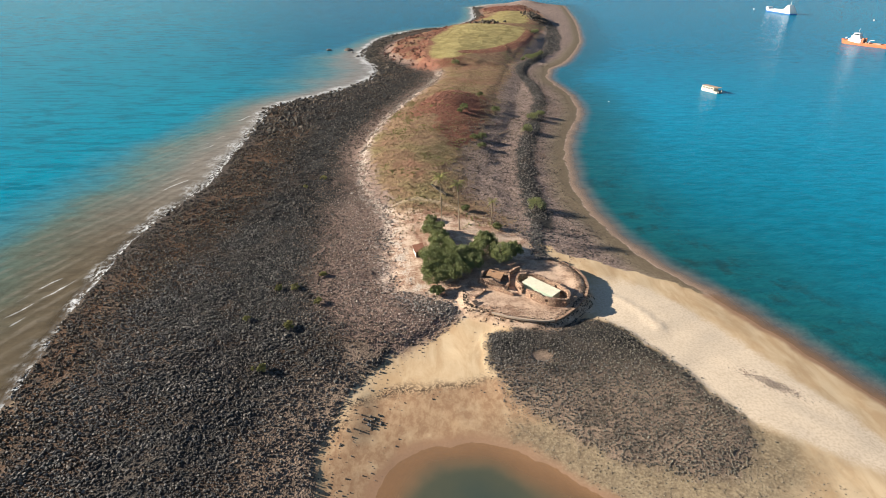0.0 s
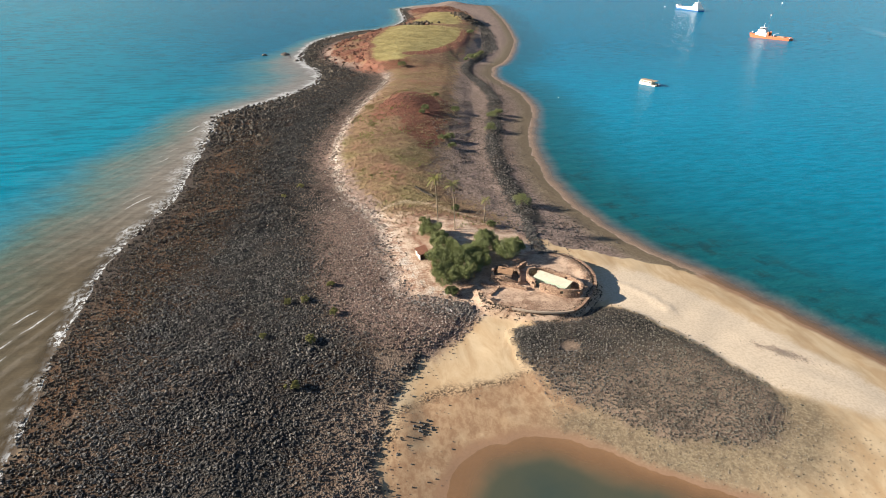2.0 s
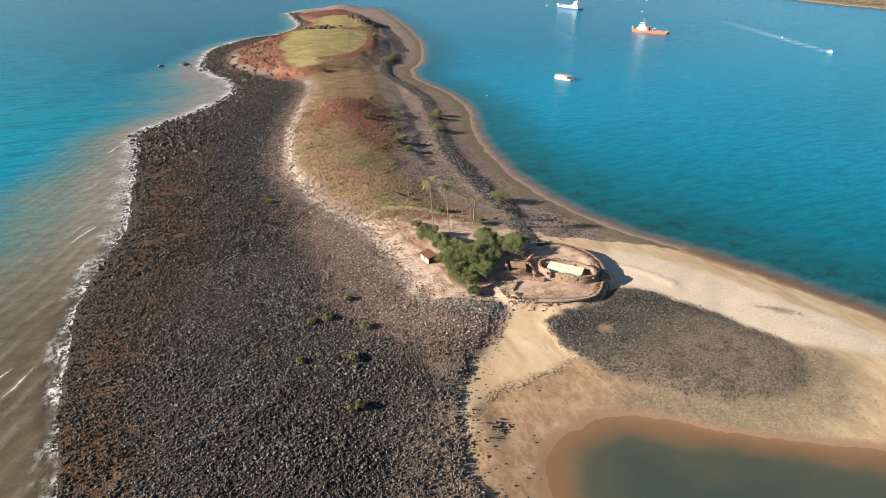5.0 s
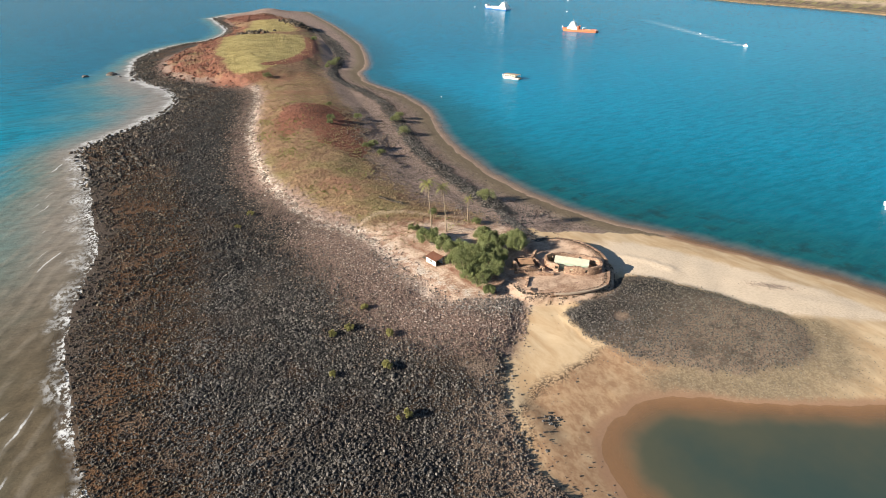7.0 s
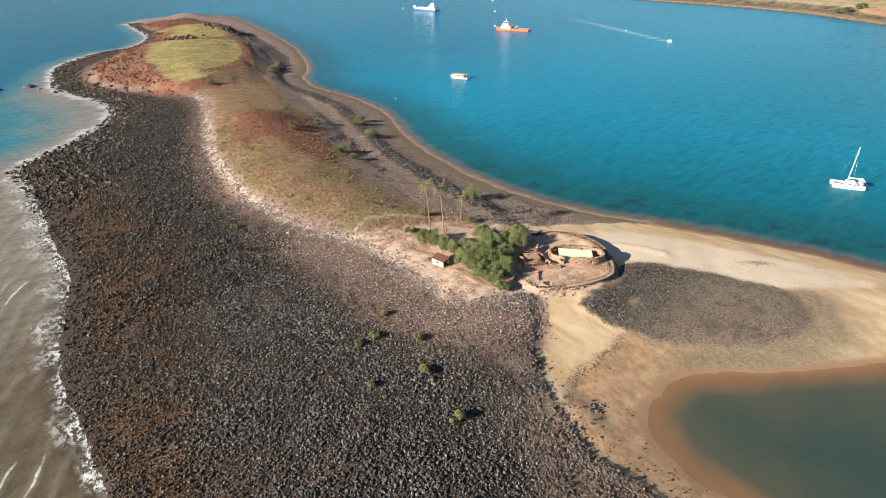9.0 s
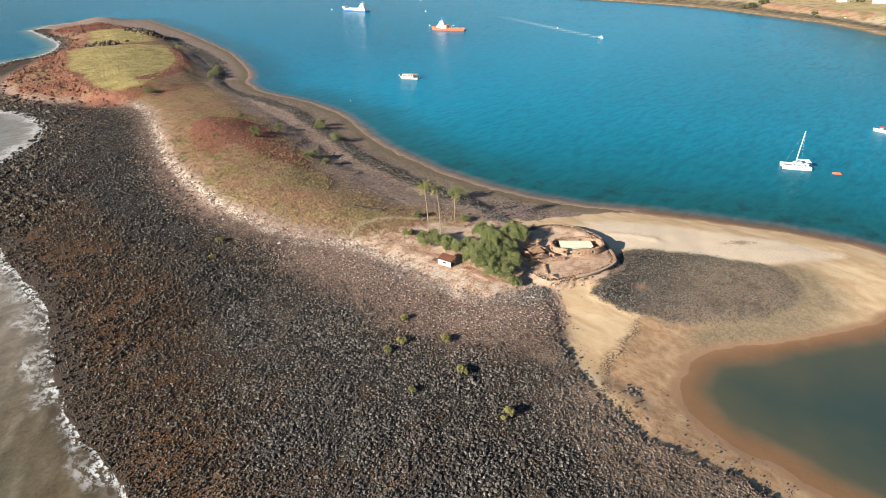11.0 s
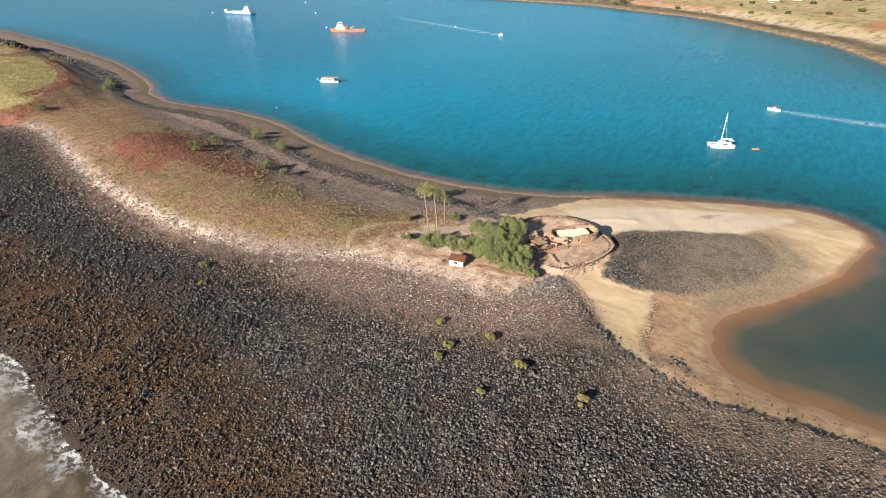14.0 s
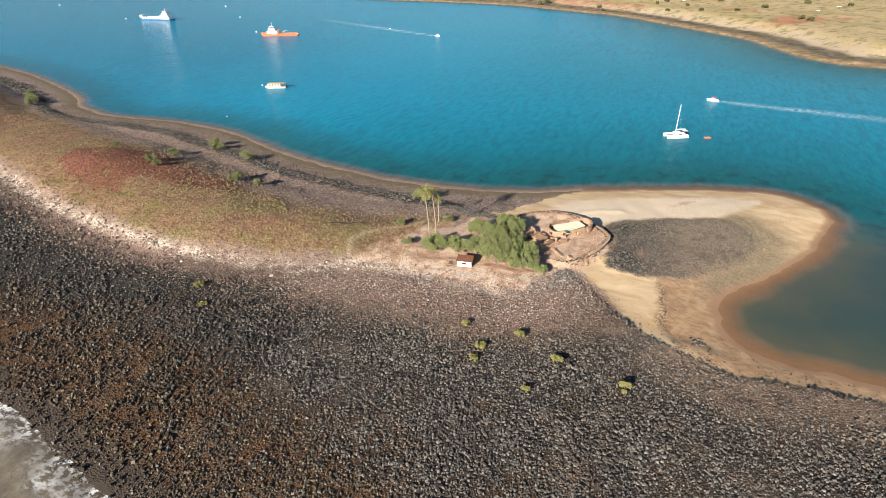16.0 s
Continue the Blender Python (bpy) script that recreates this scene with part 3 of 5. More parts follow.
    c = s.mix(wake, c, (0.50, 0.66, 0.70))
    s.put(s.bsdf.inputs["Specular IOR Level"], s.math("ADD", s.math("MULTIPLY_ADD", west, -0.010, 0.028), s.math("MULTIPLY", pool, 0.3)))
    s.put(s.bsdf.inputs["Roughness"], s.math("MAXIMUM", s.math("MULTIPLY", foam, 0.8), 0.18))
    w1 = s.noise(0.28, 5, 0.66, s.stretch((0.5, 1.0, 1.0), 0.15))
    w2 = s.noise(0.9, 4, 0.6, s.stretch((0.5, 1.0, 1.0), -0.1))
    swell = s.math("MULTIPLY", s.math("MULTIPLY", ripple, s.ramp(s.attr("cove"), 0.0, 0.7, 0.05, 0.02)), s.math("MULTIPLY", west, s.ramp(off, 60, 10)))
    h = s.math("ADD", s.math("ADD", s.math("MULTIPLY", w1, 0.9), s.math("MULTIPLY", w2, 0.28)), swell)
    h = s.math("MULTIPLY", h, s.math("SUBTRACT", 1.0, s.math("MULTIPLY", pool, 0.85)))
    s.bump(h, 0.8, 0.5)
    s.color(c)
    # clear over the first shallows
    tr = s.nt.nodes.new("ShaderNodeBsdfTransparent")
    tr.inputs[0].default_value = (0.93, 0.90, 0.84, 1)
    mx = s.nt.nodes.new("ShaderNodeMixShader")
    s.put(mx.inputs[0], s.math("MAXIMUM", foam, s.ramp(s.math("ADD", off, s.math("MULTIPLY", n2, 2.0)), 0.2, 6.5, 0.10, 1.0)))
    s.put(mx.inputs[1], tr.outputs[0])
    s.put(mx.inputs[2], s.bsdf.outputs[0])
    s.put(s.nt.nodes["Material Output"].inputs[0], mx.outputs[0])
    return s.mat


wx, wy = spread(grid_x[:14], np.arange(-100, 100, 2.5), grid_x[grid_x >= 98]), spread(grid_y[:29], np.arange(20, 420, 2.5), grid_y[grid_y >= 420])
wq = np.column_stack([g.ravel() for g in np.meshgrid(wx, wy)])
wd = inside(wq, coast) + 0.5 * wob(wq, 4.0, 1.0) + 0.9 * wob(wq, 11.0, 2.0)
wm = inside(wq, mainland_ring)
off = np.clip(-np.maximum(wd, wm), -30, 400)
midline = np.interp(wq[:, 1], [-200, 60, 300, 400, 640, 900, 1500], [-40, -40, -20, 0, 60, 120, 260])
soft = np.maximum(wq[:, 1] - 700, 0) * 0.3
west_w = step(midline - wq[:, 0], -6 - soft, 10 + soft)
pool_w = step(np.hypot((wq[:, 0] - 12) / 1.15, wq[:, 1] - 30), 62, 30) * (1 - west_w)


def wake_mask(q, a, b, w0, w1, strength):
    """A boat's wake from a, at the stern, to b, widening."""
    a, b = np.array(a, float), np.array(b, float)
    u = (b - a) / np.linalg.norm(b - a)
    k = (q - a) @ u
    side_ = np.abs((q - a) @ np.array([-u[1], u[0]]))
    length = np.linalg.norm(b - a)
    width = w0 + (w1 - w0) * np.clip(k / length, 0, 1)
    return strength * step(side_, width * 1.4, width * 0.3) * step(k, -3, 2) * step(k, length, length * 0.2)


wake_w = wake_mask(wq, (436, 348), (560, 600), 2.5, 7, 1.0) + wake_mask(wq, (226, 70), (205, -60), 2.5, 8, 0.75)
# the first mask follows bearing, for painted view-dependent dimming, not depth
sea = sheet("water", wx, wy, np.zeros(len(wq)), dict(bearing_dim=step(np.arctan2(wq[:, 0], wq[:, 1]), -0.50, -0.12) * step(np.arctan2(wq[:, 0], wq[:, 1]), 0.95, 0.50) * step(wq[:, 1], 220, 520), north=step(wq[:, 1], 120, 220), near_tint=step(wq[:, 1], 330, 120), off=off, cove=step(wq[:, 1], 270, 350), murk=off * np.interp(wq[:, 1], [230, 280, 330, 370, 460, 560], [1.0, 1.5, 1.6, 0.8, 0.9, 2.5]), west=west_w, pool=pool_w, wake=np.clip(wake_w, 0, 1)), water_material(), hide=(wd > 6) | (wm > 30))
tagged(sea, "turquoise sea with brown surf and a murky inlet", "water", kind="structure")


# ---- stones ----
def stone_shapes(count, flat=0.7, seed=1):
    """Unit stones: blocks with knocked-off corners, open below where they sit in the ground."""
    r = np.random.default_rng(seed)
    base = np.array([(x, y, z) for x in (-1, 1) for y in (-1, 1) for z in (-1, 1)], float) * 0.36
    quad = np.array([(0, 1, 3, 2), (4, 6, 7, 5), (0, 4, 5, 1), (2, 3, 7, 6), (0, 2, 6, 4), (1, 5, 7, 3)])
    quad = quad[[0, 1, 2, 3, 5]]
    faces = np.vstack([quad[:, [0, 1, 2]], quad[:, [0, 2, 3]]])
    shapes = []
    for _ in range(count):
        v = base * r.uniform(0.6, 1.3, (8, 3)) * np.array([r.uniform(0.9, 1.35), r.uniform(0.75, 1.1), flat * r.uniform(0.85, 1.25)])
        v[base[:, 2] > 0, :2] *= r.uniform(0.55, 0.95)
        shapes.append(v)
    return shapes, faces


def crag_shapes(count, flat=0.7, seed=1):
    """Unit boulders: broken lumps of twenty facets with flat sheared sides."""
    r = np.random.default_rng(seed)
    g = (1 + 5 ** 0.5) / 2
    base = np.array([(-1, g, 0), (1, g, 0), (-1, -g, 0), (1, -g, 0), (0, -1, g), (0, 1, g), (0, -1, -g), (0, 1, -g), (g, 0, -1), (g, 0, 1), (-g, 0, -1), (-g, 0, 1)]) / 1.9
    faces = np.array([(0, 11, 5), (0, 5, 1), (0, 1, 7), (0, 7, 10), (0, 10, 11), (1, 5, 9), (5, 11, 4), (11, 10, 2), (10, 7, 6), (7, 1, 8),
                      (3, 9, 4), (3, 4, 2), (3, 2, 6), (3, 6, 8), (3, 8, 9), (4, 9, 5), (2, 4, 11), (6, 2, 10), (8, 6, 7), (9, 8, 1)])
    shapes = []
    for _ in range(count):
        v = base * r.uniform(0.62, 1.15, (12, 1)) * np.array([r.uniform(0.5, 0.75), r.uniform(0.35, 0.6), flat * r.uniform(0.4, 0.65)])
        for _ in range(2):
            n = r.normal(size=3)
            n /= np.linalg.norm(n)
            over = np.maximum(v @ n - 0.26, 0)
            v = v - over[:, None] * n
        shapes.append(v)
    return shapes, faces


def scatter(name, q, sizes, material, label, category, seed=1, flat=0.7, sink=0.25, craggy=False):
    """Many loose stones as one mesh, each resting in the ground."""
    rng = np.random.default_rng(seed)
    shapes, faces = (crag_shapes if craggy else stone_shapes)(30, flat, seed)
    n = len(q)
    z = survey(q)["height"]
    kind = rng.integers(0, len(shapes), n)
    ang = rng.uniform(0, 2 * np.pi, n)
    tip = rng.normal(0, 0.4, n)
    verts = np.array(shapes)[kind]
    ct, st = np.cos(tip)[:, None], np.sin(tip)[:, None]
    y, zz = verts[:, :, 1] * ct - verts[:, :, 2] * st, verts[:, :, 1] * st + verts[:, :, 2] * ct
    ca, sa = np.cos(ang)[:, None], np.sin(ang)[:, None]
    x2, y2 = verts[:, :, 0] * ca - y * sa, verts[:, :, 0] * sa + y * ca
    s = sizes[:, None]
    co = np.stack([x2 * s + q[:, :1], y2 * s + q[:, 1:2], zz * s + (z + sizes * (0.5 - sink) * flat)[:, None]], -1).reshape(-1, 3)
    tri = (faces[None] + (np.arange(n) * verts.shape[1])[:, None, None]).reshape(-1, 3)
    me = bpy.data.meshes.new(name)
    me.vertices.add(len(co))
    me.vertices.foreach_set("co", co.ravel())
    me.loops.add(tri.size)
    me.loops.foreach_set("vertex_index", tri.ravel())
    me.polygons.add(len(tri))
    me.polygons.foreach_set("loop_start", np.arange(len(tri)) * 3)
    me.polygons.foreach_set("use_smooth", np.zeros(len(tri), bool))
    me.update()
    me.materials.append(material)
    ob = new(name, me)
    return tagged(ob, label, category, kind="stuff")


def cobble_material(name, dark, light, rust_dark, rust_light, rust_lo, rust_hi, power=2.4):
    s = Shade(name, 0.78, 0.35)
    r = s.island()
    fine = s.noise(7.0, 4, 0.6)
    c = s.mix(s.math("POWER", r, power), dark, light)
    patch = s.ramp(s.math("ADD", s.noise(0.11, 5, 0.6), s.math("MULTIPLY", s.math("SUBTRACT", s.math("FRACT", s.math("MULTIPLY", r, 7.31)), 0.5), 0.25)), rust_lo, rust_hi)
    c = s.mix(s.math("MULTIPLY", patch, 0.8), c, s.mix(s.math("FRACT", s.math("MULTIPLY", r, 13.7)), rust_dark, rust_light))
    c = s.mix(s.math("MULTIPLY", s.ramp(fine, 0.45, 0.7), 0.4), c, s.mix(0.5, c, light))
    c = s.mix(s.ramp(s.noise(0.05, 4, 0.6, s.stretch((1, 1, 1), 1.3)), 0.48, 0.66, 0.0, 0.45), c, s.mix(0.5, c, rust_dark))
    s.bump(fine, 0.4, 0.05)
    return s.color(c)


def throw(rng, x0, x1, y0, y1, density):
    n = int((x1 - x0) * (y1 - y0) * density)
    return np.column_stack([rng.uniform(x0, x1, n), rng.uniform(y0, y1, n)])


black_stone = cobble_material("black_basalt", (0.028, 0.0260, 0.0235), (0.208, 0.184, 0.157), (0.050, 0.031, 0.020), (0.130, 0.084, 0.052), 0.58, 0.74, 1.7)
boulder_stone = cobble_material("weathered_boulder", (0.026, 0.024, 0.020), (0.20, 0.162, 0.118), (0.034, 0.027, 0.020), (0.15, 0.105, 0.068), 0.50, 0.70, 2.6)
pink_stone = cobble_material("pink_rubble_stone", (0.11, 0.080, 0.064), (0.47, 0.37, 0.30), (0.15, 0.09, 0.066), (0.32, 0.205, 0.152), 0.54, 0.68)
grey_stone = cobble_material("grey_rubble_stone", (0.075, 0.056, 0.042), (0.30, 0.225, 0.165), (0.11, 0.067, 0.046), (0.22, 0.138, 0.098), 0.58, 0.70)
red_stone = cobble_material("red_outcrop_stone", (0.09, 0.038, 0.026), (0.28, 0.12, 0.07), (0.06, 0.035, 0.028), (0.17, 0.075, 0.048), 0.54, 0.68)
ashen_stone = cobble_material("ashen_boulder", (0.06, 0.052, 0.046), (0.48, 0.42, 0.36), (0.10, 0.066, 0.048), (0.24, 0.165, 0.12), 0.54, 0.68)
pale_stone = cobble_material("bleached_stone", (0.20, 0.155, 0.122), (0.66, 0.575, 0.48), (0.20, 0.13, 0.10), (0.42, 0.31, 0.24), 0.56, 0.70)
wall_stone = cobble_material("wall_stone", (0.19, 0.112, 0.074), (0.54, 0.370, 0.250), (0.17, 0.090, 0.056), (0.36, 0.210, 0.130), 0.56, 0.70, 1.4)
brown_stone = cobble_material("rusty_basalt", (0.020, 0.016, 0.011), (0.19, 0.150, 0.100), (0.042, 0.024, 0.013), (0.125, 0.066, 0.032), 0.5, 0.7)
# darker basalt for the cobbles from y 150 onward
far_stone = cobble_material("far_basalt", (0.020, 0.0185, 0.0165), (0.140, 0.122, 0.102), (0.040, 0.028, 0.020), (0.100, 0.066, 0.043), 0.52, 0.70, 1.9)
shingle_stone = cobble_material("olive_shingle", (0.045, 0.040, 0.031), (0.235, 0.205, 0.155), (0.055, 0.044, 0.031), (0.15, 0.120, 0.085), 0.56, 0.72, 1.7)
tan_gravel = cobble_material("tan_gravel", (0.15, 0.118, 0.080), (0.33, 0.268, 0.188), (0.12, 0.085, 0.056), (0.26, 0.19, 0.13), 0.58, 0.72, 1.4)
rng = np.random.default_rng(5)


def chance(n, p):
    return rng.uniform(size=n) < p


for x0, x1, y0, y1, dens, s0, s1 in ((-95, 0, -70, -5, 0.9, 0.3, 0.85), (-95, 0, -5, 30, 4.5, 0.26, 0.7), (-95, 12, 30, 150, 11.6, 0.24, 0.62), (-95, 0, 150, 240, 6.4, 0.28, 0.85), (-95, 10, 240, 480, 2.6, 0.38, 1.0)):
    q = throw(rng, x0, x1, y0, y1, dens)
    q = q[q[:, 0] > np.interp(q[:, 1], [-70, 30, 90, 150, 300, 330, 380, 480], [-72, -79, -86, -92, -92, -72, -46, -62])]
    zs = survey(q)
    keep = (zs["field"] > -0.3 + 0.5 * rng.normal(size=len(q))) & (zs["coast"] > -1.5) & (zs["hill"] < np.interp(q[:, 1], [90, 150, 200, 240], [-23, -23, -17, -14]) + 4 * rng.normal(size=len(q)))
    keep &= chance(len(q), np.clip(0.75 + 0.5 * wob(q, 9.0, 20.0) + step(zs["coast"], 6, 22), 0.5, 1))
    dust = step(zs["field"], 19, 4) * step(q[:, 1], 90, 74) * step(q[:, 0], -48, -34)
    keep &= chance(len(q), 1 - 0.55 * dust * step(q[:, 1], 68, 52))
    worn_ = np.exp(-((q[:, 0] + 16) ** 2 / 14 + (q[:, 1] - 88) ** 2 / 22))
    keep &= chance(len(q), 1 - 0.85 * worn_)
    pale_ = chance(len(q), np.maximum(0.75 * dust, worn_))
    keep &= chance(len(q), 1 - 0.25 * zs["rust"] * step(wob(q, 5.0, 14.0), -0.5, 0.3)) & chance(len(q), np.maximum(step(zs["coast"], 0.0, 3) * 0.65 + 0.35, step(q[:, 1], 140, 110)))
    keep &= chance(len(q), 1 - 0.75 * step(wob(q, 10.0, 72.0) + 0.4 * wob(q, 3.0, 73.0), 0.25, 0.6) * step(q[:, 1], 120, 190))
    keep &= chance(len(q), 0.40 + 0.60 * step(wob(q, 1.15, 90.0) + 0.6 * wob(q, 2.9, 91.0), -0.45, 0.2))
    brown_ = chance(len(q), 0.7 * zs["rust"]) & ~pale_
    c_ = q[keep & brown_]
    if len(c_):
        scatter("rusty_cobbles", c_, s0 + (s1 - s0) * rng.uniform(size=len(c_)) ** 3, brown_stone, "rust-brown cobbles along the weather shore", "cobbles", seed=5, flat=0.85, sink=0.12)
    a, b = q[keep & ~pale_ & ~brown_], q[keep & pale_]
    basalt = black_stone if y0 < 150 else far_stone
    coarse = 0.82 + 0.24 * step(wob(a, 13.0, 70.0) + 0.5 * wob(a, 5.0, 71.0), -0.5, 0.7)
    scatter("cobble_field", a, coarse * (s0 + (s1 - s0) * rng.uniform(size=len(a)) ** 2.7), basalt, "dark basalt cobbles covering the rocky flat", "cobbles", seed=7, flat=0.85, sink=0.12)
    if len(b):
        scatter("cobble_fringe", b, s0 * 0.8 + (s1 - s0) * 0.7 * rng.uniform(size=len(b)) ** 3, grey_stone, "dusty brown cobbles along the flat's sandy edge", "cobbles", seed=6)

for x0, x1, y0, y1, dens, s0, s1 in ((-50, 12, 90, 200, 7.0, 0.16, 0.55), (-50, 15, 200, 400, 1.8, 0.35, 0.9)):
    q = throw(rng, x0, x1, y0, y1, dens)
    zs = survey(q)
    keep = (zs["field"] > -3) & (zs["hill"] > np.interp(q[:, 1], [150, 200], [-25, -13]) + 4 * rng.normal(size=len(q))) & (zs["hill"] < 1 + 2.5 * rng.normal(size=len(q))) & (zs["terrace"] < -0.5)
    keep &= chance(len(q), 0.35 + 0.65 * step(-zs["hill"], 2, 9))
    near_ = chance(len(q), step(q[:, 1], 190, 150) * step(zs["hill"], -19, -11))
    b = q[keep & ~near_]
    scatter("rubble_slope", b, s0 + (s1 - s0) * rng.uniform(size=len(b)) ** 3.0, grey_stone, "brown rubble between the cobbles and the hill", "rubble", seed=4)
    q = q[keep & near_]
    if not len(q):
        continue
    scatter("rubble_slope", q, s0 + (s1 - s0) * rng.uniform(size=len(q)) ** 3.0, pink_stone, "pinkish weathered rubble below the grassy hill", "rubble", seed=9)

q = throw(rng, 5, 62, 52, 102, 13.0)
zs = survey(q)
q = q[chance(len(q), np.where(zs["shingle"] > 0, 0.95, 0.30 * np.exp(zs["shingle"] / 0.7))) & (zs["coast"] > 1) & (zs["terrace"] < -1.5) & (np.hypot((q[:, 0] - 21) / 1.5, q[:, 1] - 86) > 1.4)]
worn = chance(len(q), step(q[:, 0] - 0.8 * (q[:, 1] - 75) + 5 * wob(q, 6.0, 75.0), -4, 42))
scatter("worn_shingle", q[worn], 0.14 + 0.26 * rng.uniform(size=int(worn.sum())) ** 2.5, shingle_stone, "grey-olive worn shingle at the low end of the bank", "shingle", seed=24)
q = q[~worn]
scatter("shingle_bank", q, 0.16 + 0.32 * rng.uniform(size=len(q)) ** 2.5, black_stone, "dark grey shingle bank on the sand spit", "shingle", seed=8)

q = throw(rng, 12, 80, 42, 80, 8.0)
zs = survey(q)
q = q[(zs["shingle"] < 0) & ((q[:, 0] - 13) * 0.53 + (q[:, 1] - 90) * 0.85 < -2) & chance(len(q), 0.8 * np.exp(zs["shingle"] / 5.5)) & (zs["coast"] > 1) & (q[:, 0] + q[:, 1] < 128)]
scatter("gravel_fringe", q, 0.10 + 0.15 * rng.uniform(size=len(q)), tan_gravel, "small tan gravel round the shingle bank", "gravel", seed=19)

q = throw(rng, 5, 85, 124, 420, 4.0)
zs = survey(q)
q = q[(zs["field"] < -1) & (q[:, 1] + 0.55 * (q[:, 0] - 40) > 127 + 2 * rng.normal(size=len(q))) & (zs["hill"] < 1 + 2 * rng.normal(size=len(q))) & (zs["terrace"] < -2) & (zs["coast"] > 4) & chance(len(q), 0.25 + 0.75 * step(zs["coast"], 5, 14)) & (zs["band"] > 3) & chance(len(q), np.interp(q[:, 1], [200, 300], [1, 0.35]) * (0.55 + 0.45 * wob(q, 5.0, 61.0)))]
jet = chance(len(q), 0.95 * np.exp(-(((q[:, 0] - 36) / 15) ** 2 + ((q[:, 1] - 142) / 15) ** 2)) + 0.12)
scatter("dark_rubble", q[jet], 0.2 + 0.45 * rng.uniform(size=int(jet.sum())) ** 2.5, black_stone, "dark stones among the rubble above the beach", "rubble", seed=26)
q = q[~jet]
scatter("rubble_bank", q, (0.16 + 0.34 * rng.uniform(size=len(q)) ** 3) * np.interp(q[:, 1], [160, 240], [1, 1.6]), grey_stone, "grey-brown rubble bank sloping to the lee shore", "rubble", seed=10)

q = throw(rng, 40, 90, 140, 420, 1.6)
zs = survey(q)
q = q[(zs["coast"] > 2.5) & (zs["coast"] < 22) & (zs["band"] > 2) & (zs["field"] < -1) & chance(len(q), 0.6 + 0.4 * wob(q, 4.0, 77.0))]
scatter("beach_gravel", q, 0.16 + 0.3 * rng.uniform(size=len(q)) ** 2, grey_stone, "brown stones on the lee beach", "stones", seed=27)
q = np.vstack([throw(rng, 20, 85, 150, 450, 3.6), throw(rng, 70, 140, 450, 720, 0.7)])
zs = survey(q)
q = q[(zs["band"] < np.interp(q[:, 1], [420, 480], [0, 3.5]) + 2.9 + 1.0 * rng.normal(size=len(q))) & (zs["coast"] > 3)]
scatter("boulder_line", q, (0.25 + 0.55 * rng.uniform(size=len(q)) ** 2) * np.interp(q[:, 1], [430, 500], [1, 2]), black_stone, "line of black storm-thrown stones along the bank", "stones", seed=11)

# dark stones along the sand's upper edge, from the bank to the terrace
q = np.vstack([p + rng.normal(size=(60, 2)) * (0.9, 1.2) for p in smooth([(30, 146), (28.5, 138), (27.5, 131), (28.5, 126), (33, 122.5)])])
scatter("edge_stones", q, 0.25 + 0.5 * rng.uniform(size=len(q)) ** 2, black_stone, "dark stones edging the sand above the beach", "stones", seed=29)

# bleached stones at the foot of the hill
q = throw(rng, -45, 10, 145, 420, 3.6)
zs = survey(q)
q = q[(zs["field"] > 0) & chance(len(q), np.exp(-((far_from(q, chalk_line) + 0.8 * wob(q, 9.0, 62.0)) / 2.4) ** 2) * step(wob(q, 2.5, 63.0), -0.3, 0.4))]
scatter("bleached_stones", q, 0.28 + 0.65 * rng.uniform(size=len(q)) ** 2.5, pale_stone, "whitish weathered stones at the foot of the hill", "stones", seed=22)

# loose stones spilling on the sand flat
q = throw(rng, -22, 20, 20, 100, 3.2)
zs = survey(q)
q = q[(zs["field"] < 0) & chance(len(q), np.exp(zs["field"] / np.where(q[:, 0] < -6, 3.0, 1.6))) & (zs["coast"] > 0.3)]
shoal = throw(rng, -12, 14, 60, 90, 2.0)
zs = survey(shoal)
line_ = zs["coast"] + 1.5 * wob(shoal, 6.0, 40.0)
shoal = shoal[(zs["field"] < 0) & chance(len(shoal), 0.5 * np.exp(-((line_ - 11.5) / 2.0) ** 2) * step(wob(shoal, 2.6, 60.0), -0.1, 0.5))]
q = np.vstack([q, shoal])
scatter("scattered_stones", q, 0.12 + 0.26 * rng.uniform(size=len(q)) ** 3, black_stone, "dark stones strewn on wet sand", "stones", seed=12)
q = np.column_stack([rng.normal(63.5, 2.2, 650), rng.normal(78.0, 1.0, 650)])
q[:, 1] -= 0.75 * (q[:, 0] - 63.5)
scatter("stone_patch", q, 0.08 + 0.14 * rng.uniform(size=len(q)), pink_stone, "patch of grey-brown stones on the beach", "stones", seed=13)
q = np.column_stack([rng.normal(-11.3, 0.8, 32), rng.normal(69.8, 0.7, 32)])
scatter("stone_cluster", q, 0.2 + 0.4 * rng.uniform(size=len(q)), black_stone, "small cluster of dark stones on the flat", "stones", seed=14)

q = throw(rng, -26, 6, 98, 142, 4.5)
zs = survey(q)
q = q[(zs["terrace"] < -1) & (zs["field"] > 0) & chance(len(q), np.exp(-((zs["hill"] + 4.5) / 3.5) ** 2) * (0.55 + 0.45 * wob(q, 3.5, 76.0)))]
scatter("ashen_rubble", q, 0.16 + 0.5 * rng.uniform(size=len(q)) ** 3, ashen_stone, "pale grey rubble strewn below the hut", "rubble", seed=25)

